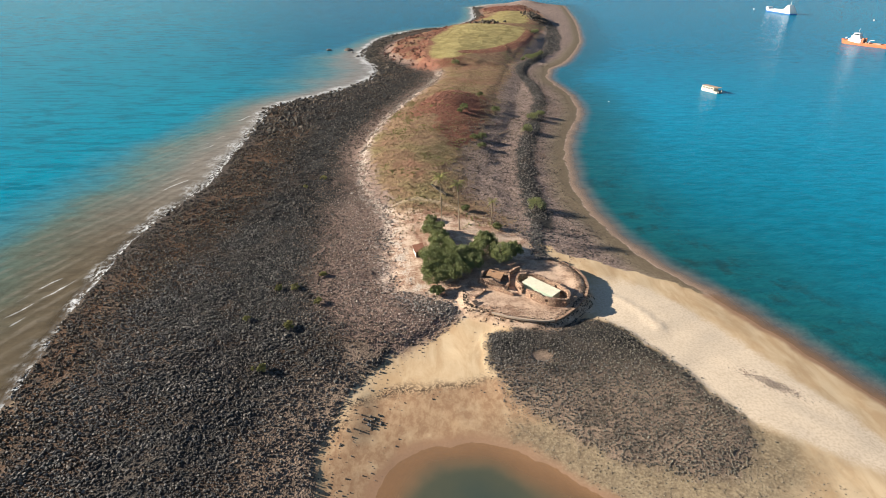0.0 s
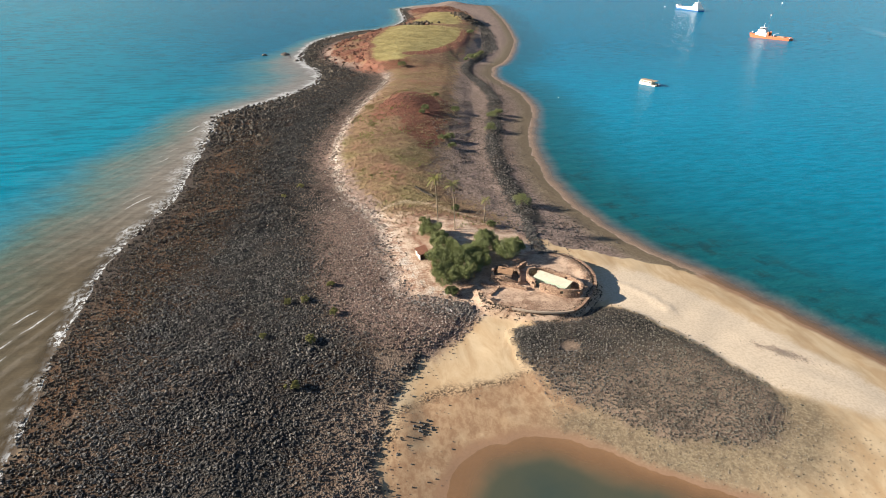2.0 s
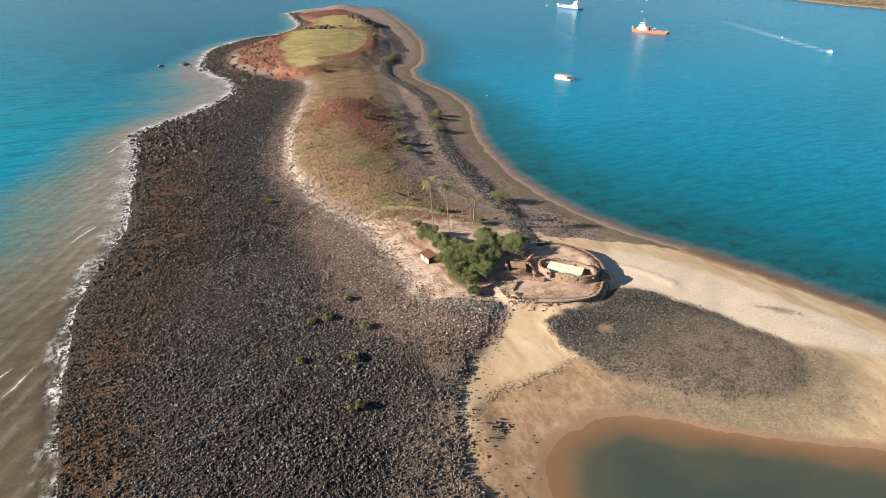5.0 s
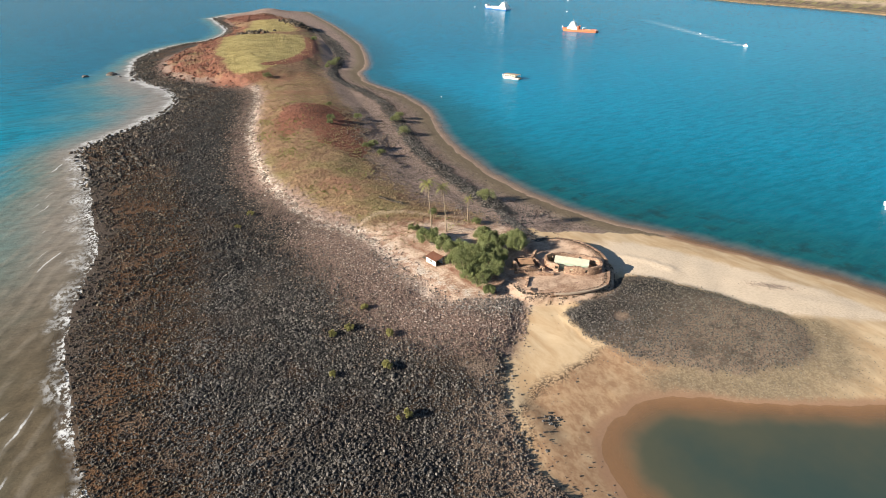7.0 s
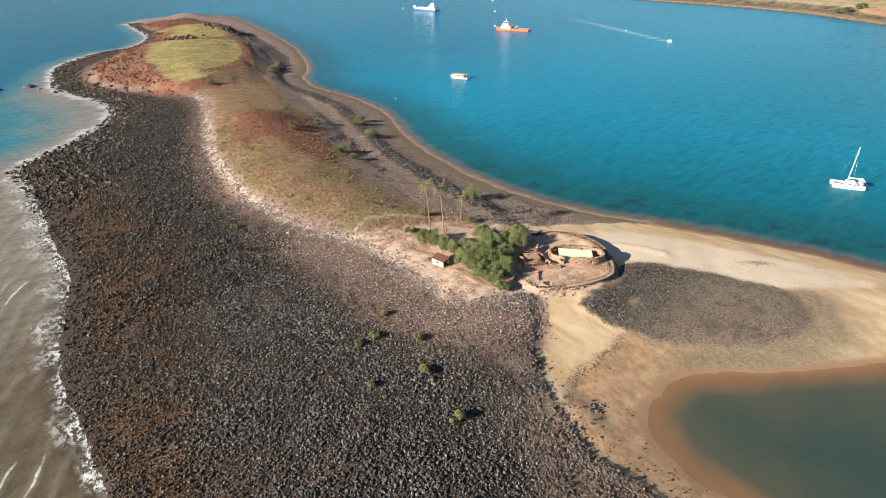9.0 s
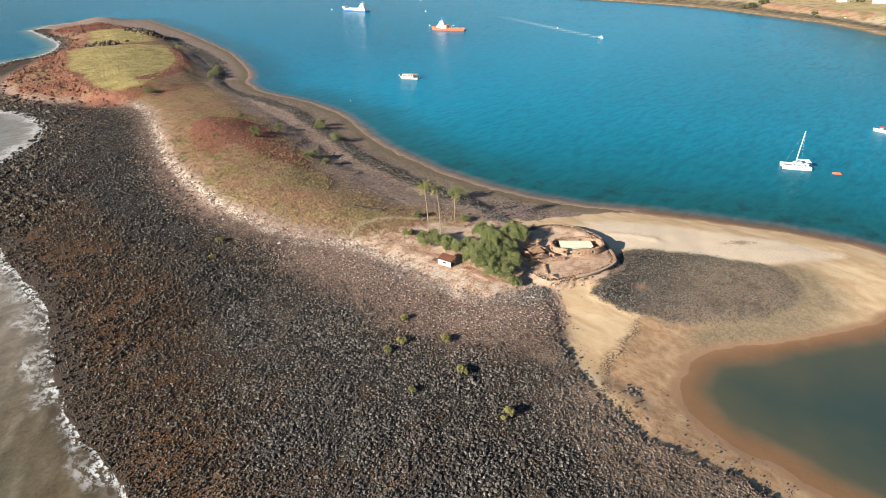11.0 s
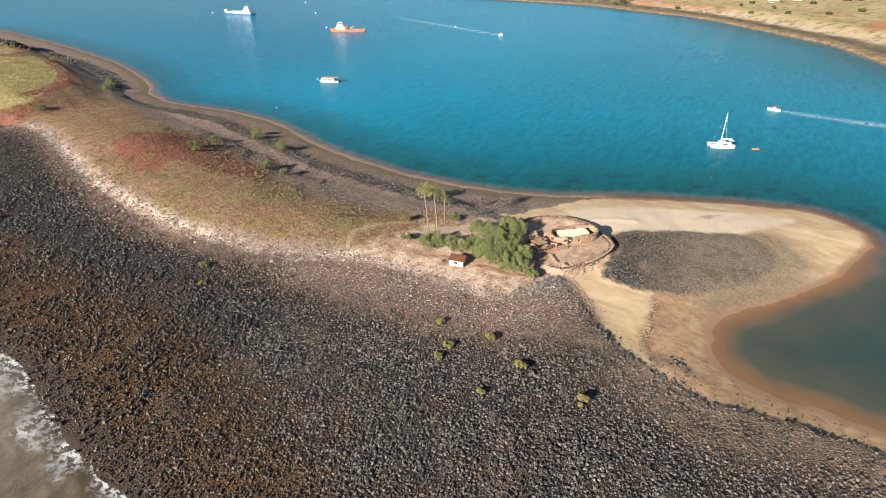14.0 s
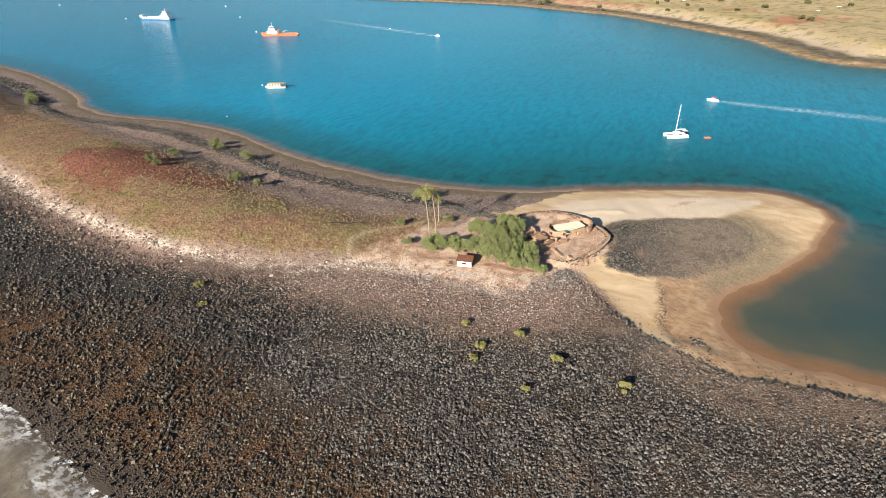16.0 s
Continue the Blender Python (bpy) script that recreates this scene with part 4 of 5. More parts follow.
# rock platform and outcrops further along
q = throw(rng, -95, 64, 245, 940, 0.62)
zs = survey(q)
q = q[(zs["coast"] > -4) & (zs["coast"] < np.interp(q[:, 1], [300, 360, 480, 560], [24, 13, 15, 9]) + 4 * rng.normal(size=len(q))) & (zs["field"] > -4)]
scatter("shore_boulders", q, 0.5 + 1.7 * rng.uniform(size=len(q)) ** 4, boulder_stone, "dark weathered boulders along the weather shore", "boulders", seed=15, flat=0.8, craggy=True)
q = throw(rng, -45, 190, 395, 985, 0.34)
zs = survey(q)
q = q[(zs["mesa"] < 0) & (zs["coast"] > 3) & (zs["hill"] > -6) & ((zs["side"] < 0.4) | (q[:, 1] > 780)) & chance(len(q), 0.25 + 0.75 * step(wob(q, 11.0, 83.0) + 0.5 * wob(q, 4.0, 84.0), -0.2, 0.5))]
scatter("red_outcrop", q, 0.4 + 2.2 * rng.uniform(size=len(q)) ** 4, red_stone, "red weathered rocks round the grassy rise", "rocks", seed=16, flat=0.7, craggy=True)
q = np.vstack([np.column_stack([rng.normal(114, 5, 260), rng.normal(676, 20, 260)]), np.column_stack([rng.normal(46, 9, 150), rng.normal(608, 5, 150)])])
scatter("dark_outcrop", q, 1.2 + 3.2 * rng.uniform(size=len(q)) ** 2, brown_stone, "dark rock outcrop breaking from the grassy rise", "rocks", seed=28, flat=0.9, craggy=True)
q = np.column_stack([rng.normal(9, 8, 2200), rng.normal(277, 14, 2200)])
scatter("red_scree", q, 0.25 + 0.5 * rng.uniform(size=len(q)) ** 2, red_stone, "red stones strewn over bare earth", "stones", seed=17)
q = np.column_stack([rng.normal(1.5, 5.0, 2000), rng.normal(101.5, 2.2, 2000)])
q[:, 1] -= 0.35 * (q[:, 0] - 1.0)
zs = survey(q)
q = q[(zs["terrace"] < -0.8) & (np.maximum(zs["field"], zs["hill"]) > -0.5)]
scatter("boulder_spur", q, 0.15 + 0.45 * rng.uniform(size=len(q)) ** 3, ashen_stone, "grey boulders heaped below the grove", "boulders", seed=18)


# ---- parts and simple solids ----
def part(name, bm, material, parent, label=""):
    me = bpy.data.meshes.new(name)
    bmesh.ops.recalc_face_normals(bm, faces=bm.faces)
    bm.to_mesh(me)
    bm.free()
    me.materials.append(material)
    ob = new(name, me)
    ob.parent = parent
    return tagged(ob, label)


def thing(name, label, category, x, y, z, turn=0.0, group=""):
    ob = new(name)
    ob.matrix_basis = pose(x, y, z, 0, 0, turn)
    return tagged(ob, label, category, group)


def box(bm, x0, x1, y0, y1, z0, z1, bevel=0.0):
    g = bmesh.ops.create_cube(bm, size=1.0, matrix=Matrix.Translation(((x0 + x1) / 2, (y0 + y1) / 2, (z0 + z1) / 2)) @ Matrix.Diagonal((x1 - x0, y1 - y0, z1 - z0, 1)))
    if bevel:
        edges = list({e for v in g["verts"] for e in v.link_edges})
        bmesh.ops.bevel(bm, geom=edges, offset=bevel, segments=2, affect="EDGES")
    return bm


def solid(*boxes, bevel=0.0):
    bm = bmesh.new()
    for b in boxes:
        box(bm, *b, bevel=bevel)
    return bm


def tube(bm, p, q, r0, r1, n=7):
    p, q = Vector(p), Vector(q)
    m = Matrix.Translation((p + q) / 2) @ (q - p).to_track_quat("Z", "Y").to_matrix().to_4x4()
    bmesh.ops.create_cone(bm, cap_ends=True, segments=n, radius1=r0, radius2=r1, depth=(q - p).length, matrix=m)
    return bm


def rod(points, r0, r1, n=7):
    bm = bmesh.new()
    k = len(points) - 1
    for i, (a, b) in enumerate(zip(points[:-1], points[1:])):
        tube(bm, a, b, r0 + (r1 - r0) * i / k, r0 + (r1 - r0) * (i + 1) / k, n)
    return bm


def level(x, y):
    return float(ground_at((x, y))[0])


pale_paint = plain("weathered_cream_paint", (0.60, 0.57, 0.43), 0.6, 0.3, vary=0.22, scale=0.5)
green_paint = plain("pale_green_panel", (0.42, 0.50, 0.38), 0.6, 0.3, vary=0.15)
rust_sheet = plain("rusty_roof_sheet", (0.52, 0.30, 0.165), 0.75, 0.3, vary=0.45, scale=0.8)
brown_sheet = plain("brown_roof_sheet", (0.20, 0.085, 0.05), 0.7, 0.3, vary=0.35, scale=0.9)
white_paint = plain("white_paint", (0.70, 0.68, 0.63), 0.6, 0.3, vary=0.15)
# near-black, for far doors and the hut window's painted dark inside
dark_inside = plain("dark_panel", (0.035, 0.028, 0.022), 0.8, 0.2)
timber = plain("grey_timber", (0.22, 0.16, 0.11), 0.8, 0.2, vary=0.35)
concrete = plain("pale_concrete", (0.46, 0.36, 0.27), 0.85, 0.2, vary=0.25)


# ---- masonry ----
def masonry(line, height, thick, seed, base=None, gaps=(), stone=0.32, ragged=0.45):
    """A rough stone wall along plan points: an earth-packed core faced with uneven courses. gaps: (from, to, sill, head) openings along its length."""
    r = np.random.default_rng(seed)
    line = np.array(line, float)
    seg = np.linalg.norm(np.diff(line, axis=0), axis=1)
    at = np.concatenate([[0], np.cumsum(seg)])
    total = at[-1]

    def crest(k):
        return height * (1 - ragged * (0.5 + 0.5 * np.sin(k * 0.9 + seed) * np.cos(k * 0.37 + 2 * seed)) - 0.02 * np.sin(k * 4.1))

    blocks = []
    course = stone * 0.62
    for row in range(int(height / course) + 1):
        k = r.uniform(0, stone)
        while k < total:
            w = stone * r.uniform(0.7, 1.4)
            zc = (row + 0.5) * course
            if zc < crest(k) + r.normal(0, 0.04) and not any(a < k < b and lo < zc < hi for a, b, lo, hi in gaps):
                blocks.append((k, zc, w * 1.02, thick * r.uniform(0.92, 1.08), course * r.uniform(0.95, 1.15), r.normal(0, 0.06), 0.016))
            k += w
    for k in np.arange(0.2, total, 0.4):
        spans = [(0.0, crest(k) - course * 0.35)]
        for a, b, lo, hi in gaps:
            if a - 0.1 < k < b + 0.1:
                spans = [(0.0, lo), (hi, crest(k) - course * 0.35)]
        blocks += [(k, (lo + hi) / 2, 0.46, thick * 0.9, hi - lo, 0.0, 0.01) for lo, hi in spans if hi - lo > 0.06]
    b = np.array(blocks)
    i = np.clip(np.searchsorted(at, b[:, 0], side="right") - 1, 0, len(seg) - 1)
    u = (line[i + 1] - line[i]) / seg[i][:, None]
    p = line[i] + u * (b[:, 0] - at[i])[:, None]
    zb = ground_at(p) - 0.15 if base is None else np.full(len(p), float(base))
    ang = np.arctan2(u[:, 1], u[:, 0]) + b[:, 5]
    cube = np.array([(x, y, z) for x in (-0.5, 0.5) for y in (-0.5, 0.5) for z in (-0.5, 0.5)])
    v = cube[None] * b[:, None, 2:5] + r.normal(size=(len(b), 8, 3)) * b[:, None, 6:7]
    ca, sa = np.cos(ang)[:, None], np.sin(ang)[:, None]
    co = np.stack([v[:, :, 0] * ca - v[:, :, 1] * sa + p[:, :1], v[:, :, 0] * sa + v[:, :, 1] * ca + p[:, 1:2], v[:, :, 2] + (zb + b[:, 1])[:, None]], -1).reshape(-1, 3)
    quad = np.array([(0, 1, 3, 2), (4, 6, 7, 5), (0, 4, 5, 1), (2, 3, 7, 6), (0, 2, 6, 4), (1, 5, 7, 3)])
    return co, (quad[None] + 8 * np.arange(len(b))[:, None, None]).reshape(-1, 4)


def wall_thing(name, label, solid_, category="wall", material=None):
    me = bpy.data.meshes.new(name)
    me.from_pydata(solid_[0].tolist(), [], solid_[1].tolist())
    me.update()
    me.materials.append(material or wall_stone)
    return tagged(new(name, me), label, category)


def oval(cx, cy, a, b, turn, n=36, start=0.0, end=360.0):
    out = []
    for i in range(n + 1):
        w = radians(start + (end - start) * i / n)
        x, y = a * math.cos(w), b * math.sin(w)
        out.append((cx + x * math.cos(turn) - y * math.sin(turn), cy + x * math.sin(turn) + y * math.cos(turn)))
    return out


RUIN = (24.4, 106.4)
ring_gaps = [(2.6 + 3.7 * i, 3.4 + 3.7 * i, 0.8, 1.6) for i in range(9)] + [(22.0, 23.4, 0.0, 3.0)]
wall_thing("ruin_wall", "roofless oval ruin wall of rough tan stone with square openings", masonry(oval(*RUIN, 6.9, 3.6, radians(-45)), 2.5, 0.55, 3, 4.1, ring_gaps, stone=0.2, ragged=0.24))
wall_thing("terrace_wall", "curved dry stone retaining wall round the raised terrace",
           masonry([(11.5, 98.9), (15, 97.3), (18.5, 96.1), (22, 95.4), (25.5, 95.5), (28.3, 97.6), (31, 100.5), (34.2, 104.6), (35.8, 109), (36, 113), (34.8, 117), (31.5, 120.9)], 2.5, 0.6, 4, 2.1, stone=0.2, ragged=0.08))
wall_thing("garden_wall", "low broken stone wall beside the ruined hut", masonry([(10.0, 111.4), (12.3, 109.1), (15.0, 107.2), (17.6, 105.6)], 1.3, 0.5, 5, 4.1, stone=0.24))
wall_thing("broken_wall", "short broken wall of rough stone", masonry([(16.4, 108.0), (17.2, 110.6), (17.6, 114.4), (20.5, 116.5)], 1.7, 0.5, 6, 4.1))
# dark stone here stands in for the wall's shaded side
wall_thing("stone_wall_remnant", "remnant of a dry stone wall on the grassy slope, coloured dark for shade", masonry([(-1.4, 170.5), (1.0, 166.5), (3.4, 163.0)], 0.9, 0.6, 7, stone=0.24), material=brown_stone)
q = throw(rng, 6, 38, 93, 124, 13.0)
zs = survey(q)
q = q[(zs["terrace"] > -1.6) & (zs["terrace"] < np.where((q[:, 1] < 105) & (q[:, 0] > 15), 4.6, 3.0)) & ((q[:, 1] < 108) | ((q[:, 0] > 25) & (zs["terrace"] > 0.6)))]
low = q[survey(q)["terrace"] < 1.2]
scatter("slope_rubble", low, 0.13 + 0.3 * rng.uniform(size=len(low)) ** 2, brown_stone, "dark brown rubble on the terrace slope", "rubble", seed=20)
q = q[survey(q)["terrace"] >= 0.8]
scatter("fallen_masonry", q, 0.09 + 0.2 * rng.uniform(size=len(q)) ** 2, wall_stone, "fallen tan masonry below the ruin", "rubble", seed=21)

def ribbed(bm, x0, x1, y0, y1, z0, z1, ribs, lift=0.05):
    """Corrugated sheeting from (x0, z0) to (x1, z1), with ribs running that way."""
    n = ribs * 2
    grid = []
    for i in range(n + 1):
        y = y0 + (y1 - y0) * i / n
        dz = lift if i % 2 else 0.0
        grid.append([bm.verts.new((x, y, z + dz - t)) for t in (0.0, 0.06) for x, z in ((x0, z0), (x1, z1))])
    for a, b in zip(grid[:-1], grid[1:]):
        bm.faces.new((a[0], a[1], b[1], b[0]))
        bm.faces.new((a[2], b[2], b[3], a[3]))
        bm.faces.new((a[0], b[0], b[2], a[2]))
        bm.faces.new((a[1], a[3], b[3], b[1]))
    bm.faces.new(grid[0])
    bm.faces.new(grid[-1])
    return bm


# shed with a cream sheet roof inside the ruin
shed = thing("shed", "cream sheet-roofed shed standing inside the oval ruin", "shed", 24.2, 106.7, 4.15, -45)
part("roof", ribbed(bmesh.new(), -4.3, 4.3, -1.75, 1.75, 1.95, 1.8, 16), pale_paint, shed, "weathered cream corrugated roof")
part("end_wall", solid((3.98, 4.08, -1.55, 1.55, 0, 1.76)), green_paint, shed, "pale green end panel")
part("end_wall", solid((-4.08, -3.98, -1.55, 1.55, 0, 1.86)), green_paint, shed)
part("side_wall", solid((-3.97, 3.97, -1.6, -1.5, 0, 1.76)), green_paint, shed)
part("side_wall", solid((-3.97, 3.97, 1.5, 1.6, 0, 1.76)), green_paint, shed)
part("roof_beam", solid((-4.2, 4.2, -0.05, 0.05, 1.62, 1.76)), timber, shed)

# ruined stone hut with rusted sheets
hut_r = thing("stone_hut", "roughly built stone hut with a rusted sheet roof", "hut", 13.9, 112.4, 4.1, -22)
part("roof", ribbed(bmesh.new(), -1.75, 2.0, -1.6, 1.6, 2.05, 1.75, 9), rust_sheet, hut_r, "rust-brown corrugated roof")
for n_, b_ in (("side_wall", (-1.5, 1.9, -1.5, -1.15, 0, 1.70)), ("side_wall", (-1.5, 1.9, 1.15, 1.5, 0, 1.70)), ("back_wall", (-1.5, -1.2, -1.13, 1.13, 0, 1.95)), ("lintel", (1.6, 1.9, -1.13, 1.13, 1.45, 1.70))):
    part(n_, solid(b_, bevel=0.06), wall_stone, hut_r)
part("roof_weight", solid((-1.2, -0.6, 0.5, 0.9, 2.03, 2.22), bevel=0.06), wall_stone, hut_r, "stone holding the sheets down")


def beside(cx, cy, turn, points):
    """Plan points given in a turned frame about (cx, cy)."""
    c_, s_ = math.cos(radians(turn)), math.sin(radians(turn))
    return [(cx + x * c_ - y * s_, cy + x * s_ + y * c_) for x, y in points]


wall_thing("hut_enclosure_wall", "broken stone enclosure wall standing round the hut", masonry(beside(13.9, 112.4, -22, [(2.8, -2.7), (-0.5, -2.9), (-2.6, -2.6), (-2.9, 0.0), (-2.6, 2.6), (0.0, 2.8), (2.6, 2.5)]), 2.6, 0.5, 11, 4.0, stone=0.24, ragged=0.5))
wall_thing("broken_wall", "short broken wall of rough stone", masonry([(11.3, 107.7), (10.0, 106.2), (8.5, 104.7)], 0.7, 0.5, 12, 4.1, stone=0.24, ragged=0.3))

# white beach hut
hz = level(-4.6, 126.6)
beach = thing("beach_hut", "small white hut with a brown sheet roof beside the trees", "hut", -4.6, 126.7, hz - 0.05, 12)
beach.matrix_basis = beach.matrix_basis @ Matrix.Scale(0.85, 4)
part("roof", ribbed(bmesh.new(), -1.75, 1.55, -2.5, 2.5, 1.95, 2.5, 13, 0.04), brown_sheet, beach, "brown corrugated lean-to roof")
part("front_wall", solid((-1.45, -1.35, -2.2, 2.2, 0, 0.75), (-1.45, -1.35, -2.2, -0.55, 0.75, 1.98), (-1.45, -1.35, 0.75, 2.2, 0.75, 1.98), (-1.45, -1.35, -0.55, 0.75, 1.4, 1.98)), white_paint, beach, "white painted front wall")
# dark sheet behind the opening, standing in for the unlit inside
part("window_dark_sheet", solid((-1.33, -1.28, -0.55, 0.75, 0.75, 1.4)), dark_inside, beach)
part("back_wall", solid((1.25, 1.35, -2.2, 2.2, 0, 2.4)), white_paint, beach)
part("side_wall", solid((-1.34, 1.24, 2.1, 2.2, 0, 1.98)), white_paint, beach)
part("floor", solid((-1.34, 1.24, -2.2, 2.09, 0, 0.1)), timber, beach)
for x_ in (-1.4, 1.3):
    part("post", rod([(x_, -2.35, 0), (x_, -2.35, 2.0 if x_ < 0 else 2.4)], 0.06, 0.06), timber, beach)
crate = thing("timber_stack", "low stack of grey boards beside the hut", "timber", -5.4, 130.4, level(-5.4, 130.4), 20)
for i in range(5):
    part("board", solid((-0.9, 0.9, -0.5 + 0.22 * i, -0.32 + 0.22 * i, 0, 0.12 + 0.05 * (i % 2))), timber, crate)


def ribbon(line, width, z0, z1):
    """A solid strip of that width along plan points."""
    line = np.array(line, float)
    u = np.gradient(line, axis=0)
    n = np.column_stack([-u[:, 1], u[:, 0]]) / np.linalg.norm(u, axis=1)[:, None] * width / 2
    bm = bmesh.new()
    rows = [[bm.verts.new((*p, z)) for p, z in ((a, z0), (b, z0), (b, z1), (a, z1))] for a, b in zip(line - n, line + n)]
    for a, b in zip(rows[:-1], rows[1:]):
        for j in range(4):
            bm.faces.new((a[j], a[(j + 1) % 4], b[(j + 1) % 4], b[j]))
    bm.faces.new(rows[0])
    bm.faces.new(rows[-1][::-1])
    return bm


coping = part("coping", ribbon(smooth([(12, 98.4), (15, 97.0), (18.5, 95.8), (22.4, 95.1), (25.2, 95.3)]), 0.34, 4.3, 4.7), concrete, None, "pale concrete coping along the terrace edge")
tagged(coping, category="coping")
steps = thing("stone_steps", "short rough stone steps at the terrace edge", "steps", 8.6, 102.4, level(8.6, 102.4) - 0.2, 35)
for i in range(4):
    part("step", solid((-0.7, 0.7, -0.9 + 0.4 * i, -0.48 + 0.4 * i, 0, 0.35 + 0.18 * i), bevel=0.04), wall_stone, steps)


# ---- plants ----
def leaf_material(name, a, b, c):
    s = Shade(name, 0.6, 0.3)
    r = s.island()
    n = s.noise(0.7, 3)
    col = s.mix(r, a, b)
    col = s.mix(s.math("MULTIPLY", s.ramp(n, 0.45, 0.65), 0.6), col, c)
    s.put(s.bsdf.inputs["Subsurface Weight"], 0.0)
    return s.color(col)


tree_leaf = leaf_material("tree_leaves", (0.095, 0.115, 0.042), (0.305, 0.320, 0.130), (0.215, 0.240, 0.088))
bush_leaf = leaf_material("bush_leaves", (0.10, 0.115, 0.042), (0.27, 0.28, 0.115), (0.20, 0.21, 0.08))
scrub_leaf = leaf_material("scrub_leaves", (0.045, 0.055, 0.022), (0.15, 0.155, 0.065), (0.09, 0.10, 0.04))
dry_leaf = leaf_material("saltbush_leaves", (0.17, 0.16, 0.045), (0.34, 0.31, 0.11), (0.26, 0.24, 0.08))
palm_leaf = leaf_material("palm_fronds", (0.10, 0.11, 0.025), (0.32, 0.29, 0.075), (0.20, 0.21, 0.05))
dead_leaf = leaf_material("dead_fronds", (0.16, 0.11, 0.06), (0.30, 0.22, 0.12), (0.22, 0.16, 0.09))
bark = plain("tree_bark", (0.13, 0.10, 0.075), 0.9, 0.2, vary=0.35)
palm_bark = plain("palm_bark", (0.29, 0.225, 0.155), 0.9, 0.2, vary=0.3, scale=4)


def mesh_from(name, co, faces, material):
    me = bpy.data.meshes.new(name)
    me.from_pydata(co.tolist(), [], faces.tolist())
    me.update()
    me.materials.append(material)
    return me


def leaves(r, centres, radii, per, size):
    """Small pointed leaf sprays about the given centres, as vertices and faces."""
    n = len(centres) * per
    d = r.normal(size=(n, 3))
    d /= np.linalg.norm(d, axis=1)[:, None]
    rad = np.repeat(radii, per) * r.uniform(0.25, 1.0, n) ** 0.6 * (1 + 0.22 * np.sin(5 * d[:, 0] + 3 * d[:, 2]) * np.cos(4 * d[:, 1]))
    p = np.repeat(centres, per, 0) + d * rad[:, None] * np.array([1, 1, 1.2])
    a = 0.75 * r.normal(size=(n, 3)) + d * 0.9 + np.array([0, 0, 0.5])
    a /= np.linalg.norm(a, axis=1)[:, None]
    b = np.cross(a, r.normal(size=(n, 3)))
    b /= np.linalg.norm(b, axis=1)[:, None]
    s = (size * r.uniform(0.6, 1.3, n))[:, None]
    co = np.stack([p - a * s, p + b * s * 0.32, p + a * s, p - b * s * 0.32], 1).reshape(-1, 3)
    return co, np.arange(n * 4).reshape(-1, 4)


def tree(name, label, x, y, radius, height, seed, leaf, puffs=26, per=150, size=0.3, group="", category="tree", z0=None):
    r = np.random.default_rng(seed)
    z = level(x, y) - 0.1 if z0 is None else z0
    ob = thing(name, label, category, x, y, z, 0, group)
    w = r.uniform(0, 2 * np.pi, puffs)
    k = np.sqrt(r.uniform(0.02, 1, puffs))
    hz_ = height * (0.30 + 0.55 * np.sqrt(np.clip(1 - 0.75 * k * k, 0, 1)) * r.uniform(0.5, 1.15, puffs))
    c = np.column_stack([np.cos(w) * k * radius * 0.82, np.sin(w) * k * radius * 0.9, hz_])
    rad = radius * r.uniform(0.17, 0.31, puffs) * (26 / max(puffs, 24)) ** 0.4
    bm = bmesh.new()
    tube(bm, (0, 0, 0), (0.1, 0.05, height * 0.32), radius * 0.07, radius * 0.05, 8)
    tr = part("trunk", bm, bark, ob)
    for i in range(0, puffs, max(1, puffs // 6)):
        mid = Vector((0.1, 0.05, height * 0.3)).lerp(Vector(c[i]), 0.5) + Vector((0, 0, 0.1 * height))
        part("limb", rod([(0.1, 0.05, height * 0.3), mid, c[i]], radius * 0.04, radius * 0.012, 5), bark, ob)
    crown = new("crown", mesh_from("crown", *leaves(r, c, rad, per, size), leaf))
    crown.parent = ob
    return ob


for i, (x, y, rr, hh) in enumerate([(0.4, 136.8, 3.4, 4.2), (1.6, 131.6, 3.0, 4.0), (2.6, 126.0, 3.5, 4.8), (0.2, 119.6, 3.8, 5.2), (0.6, 112.6, 3.6, 4.6), (5.6, 114.2, 3.7, 5.0),
                                    (6.0, 121.2, 3.6, 5.4), (9.6, 118.4, 3.0, 4.6), (12.6, 124.6, 3.4, 4.6), (17.6, 121.6, 3.6, 5.0), (20.4, 124.0, 2.8, 5.0), (14.2, 129.8, 3.0, 4.4), (1.0, 107.9, 1.5, 2.2), (-0.2, 115.6, 3.0, 4.6), (4.0, 118.0, 3.0, 5.6)]):
    tree("shade_tree", "dense spreading green tree in the grove beside the ruin" if rr > 2.5 else "small bushy green tree at the grove's edge", x - 1.0, y, rr * 1.15, hh, 40 + i, tree_leaf, 34, 420, 0.155, "grove trees")

for i, (x, y, rr) in enumerate([(41.5, 242.5, 2.6), (47.5, 264.0, 2.2), (52.0, 270.0, 2.2), (20.0, 226.5, 2.0), (16.5, 225.0, 1.6), (30.0, 270.5, 1.9), (31.5, 157.5, 2.6), (70.5, 431.0, 3.2), (75.0, 438.0, 2.6),
                                (66.0, 426.0, 1.8), (73.5, 434.5, 2.0), (78.0, 444.0, 2.2), (81.5, 450.5, 1.8), (84.5, 456.0, 2.0), (14.0, 262.5, 1.8), (12.0, 257.0, 1.5), (19.0, 216.5, 1.5), (13.8, 389.0, 2.6), (24.0, 296.0, 1.4), (92.0, 540.0, 2.6), (98.0, 560.0, 2.2), (-1.5, 145.0, 1.3), (17.5, 141.5, 1.2), (9.0, 153.0, 1.2)]):
    tree("mangrove_bush", "rounded olive-green bush on the stony bank", x, y, rr * 1.3, rr * 1.4, 80 + i, bush_leaf, 20, 190, 0.16, "bank bushes", "bush")
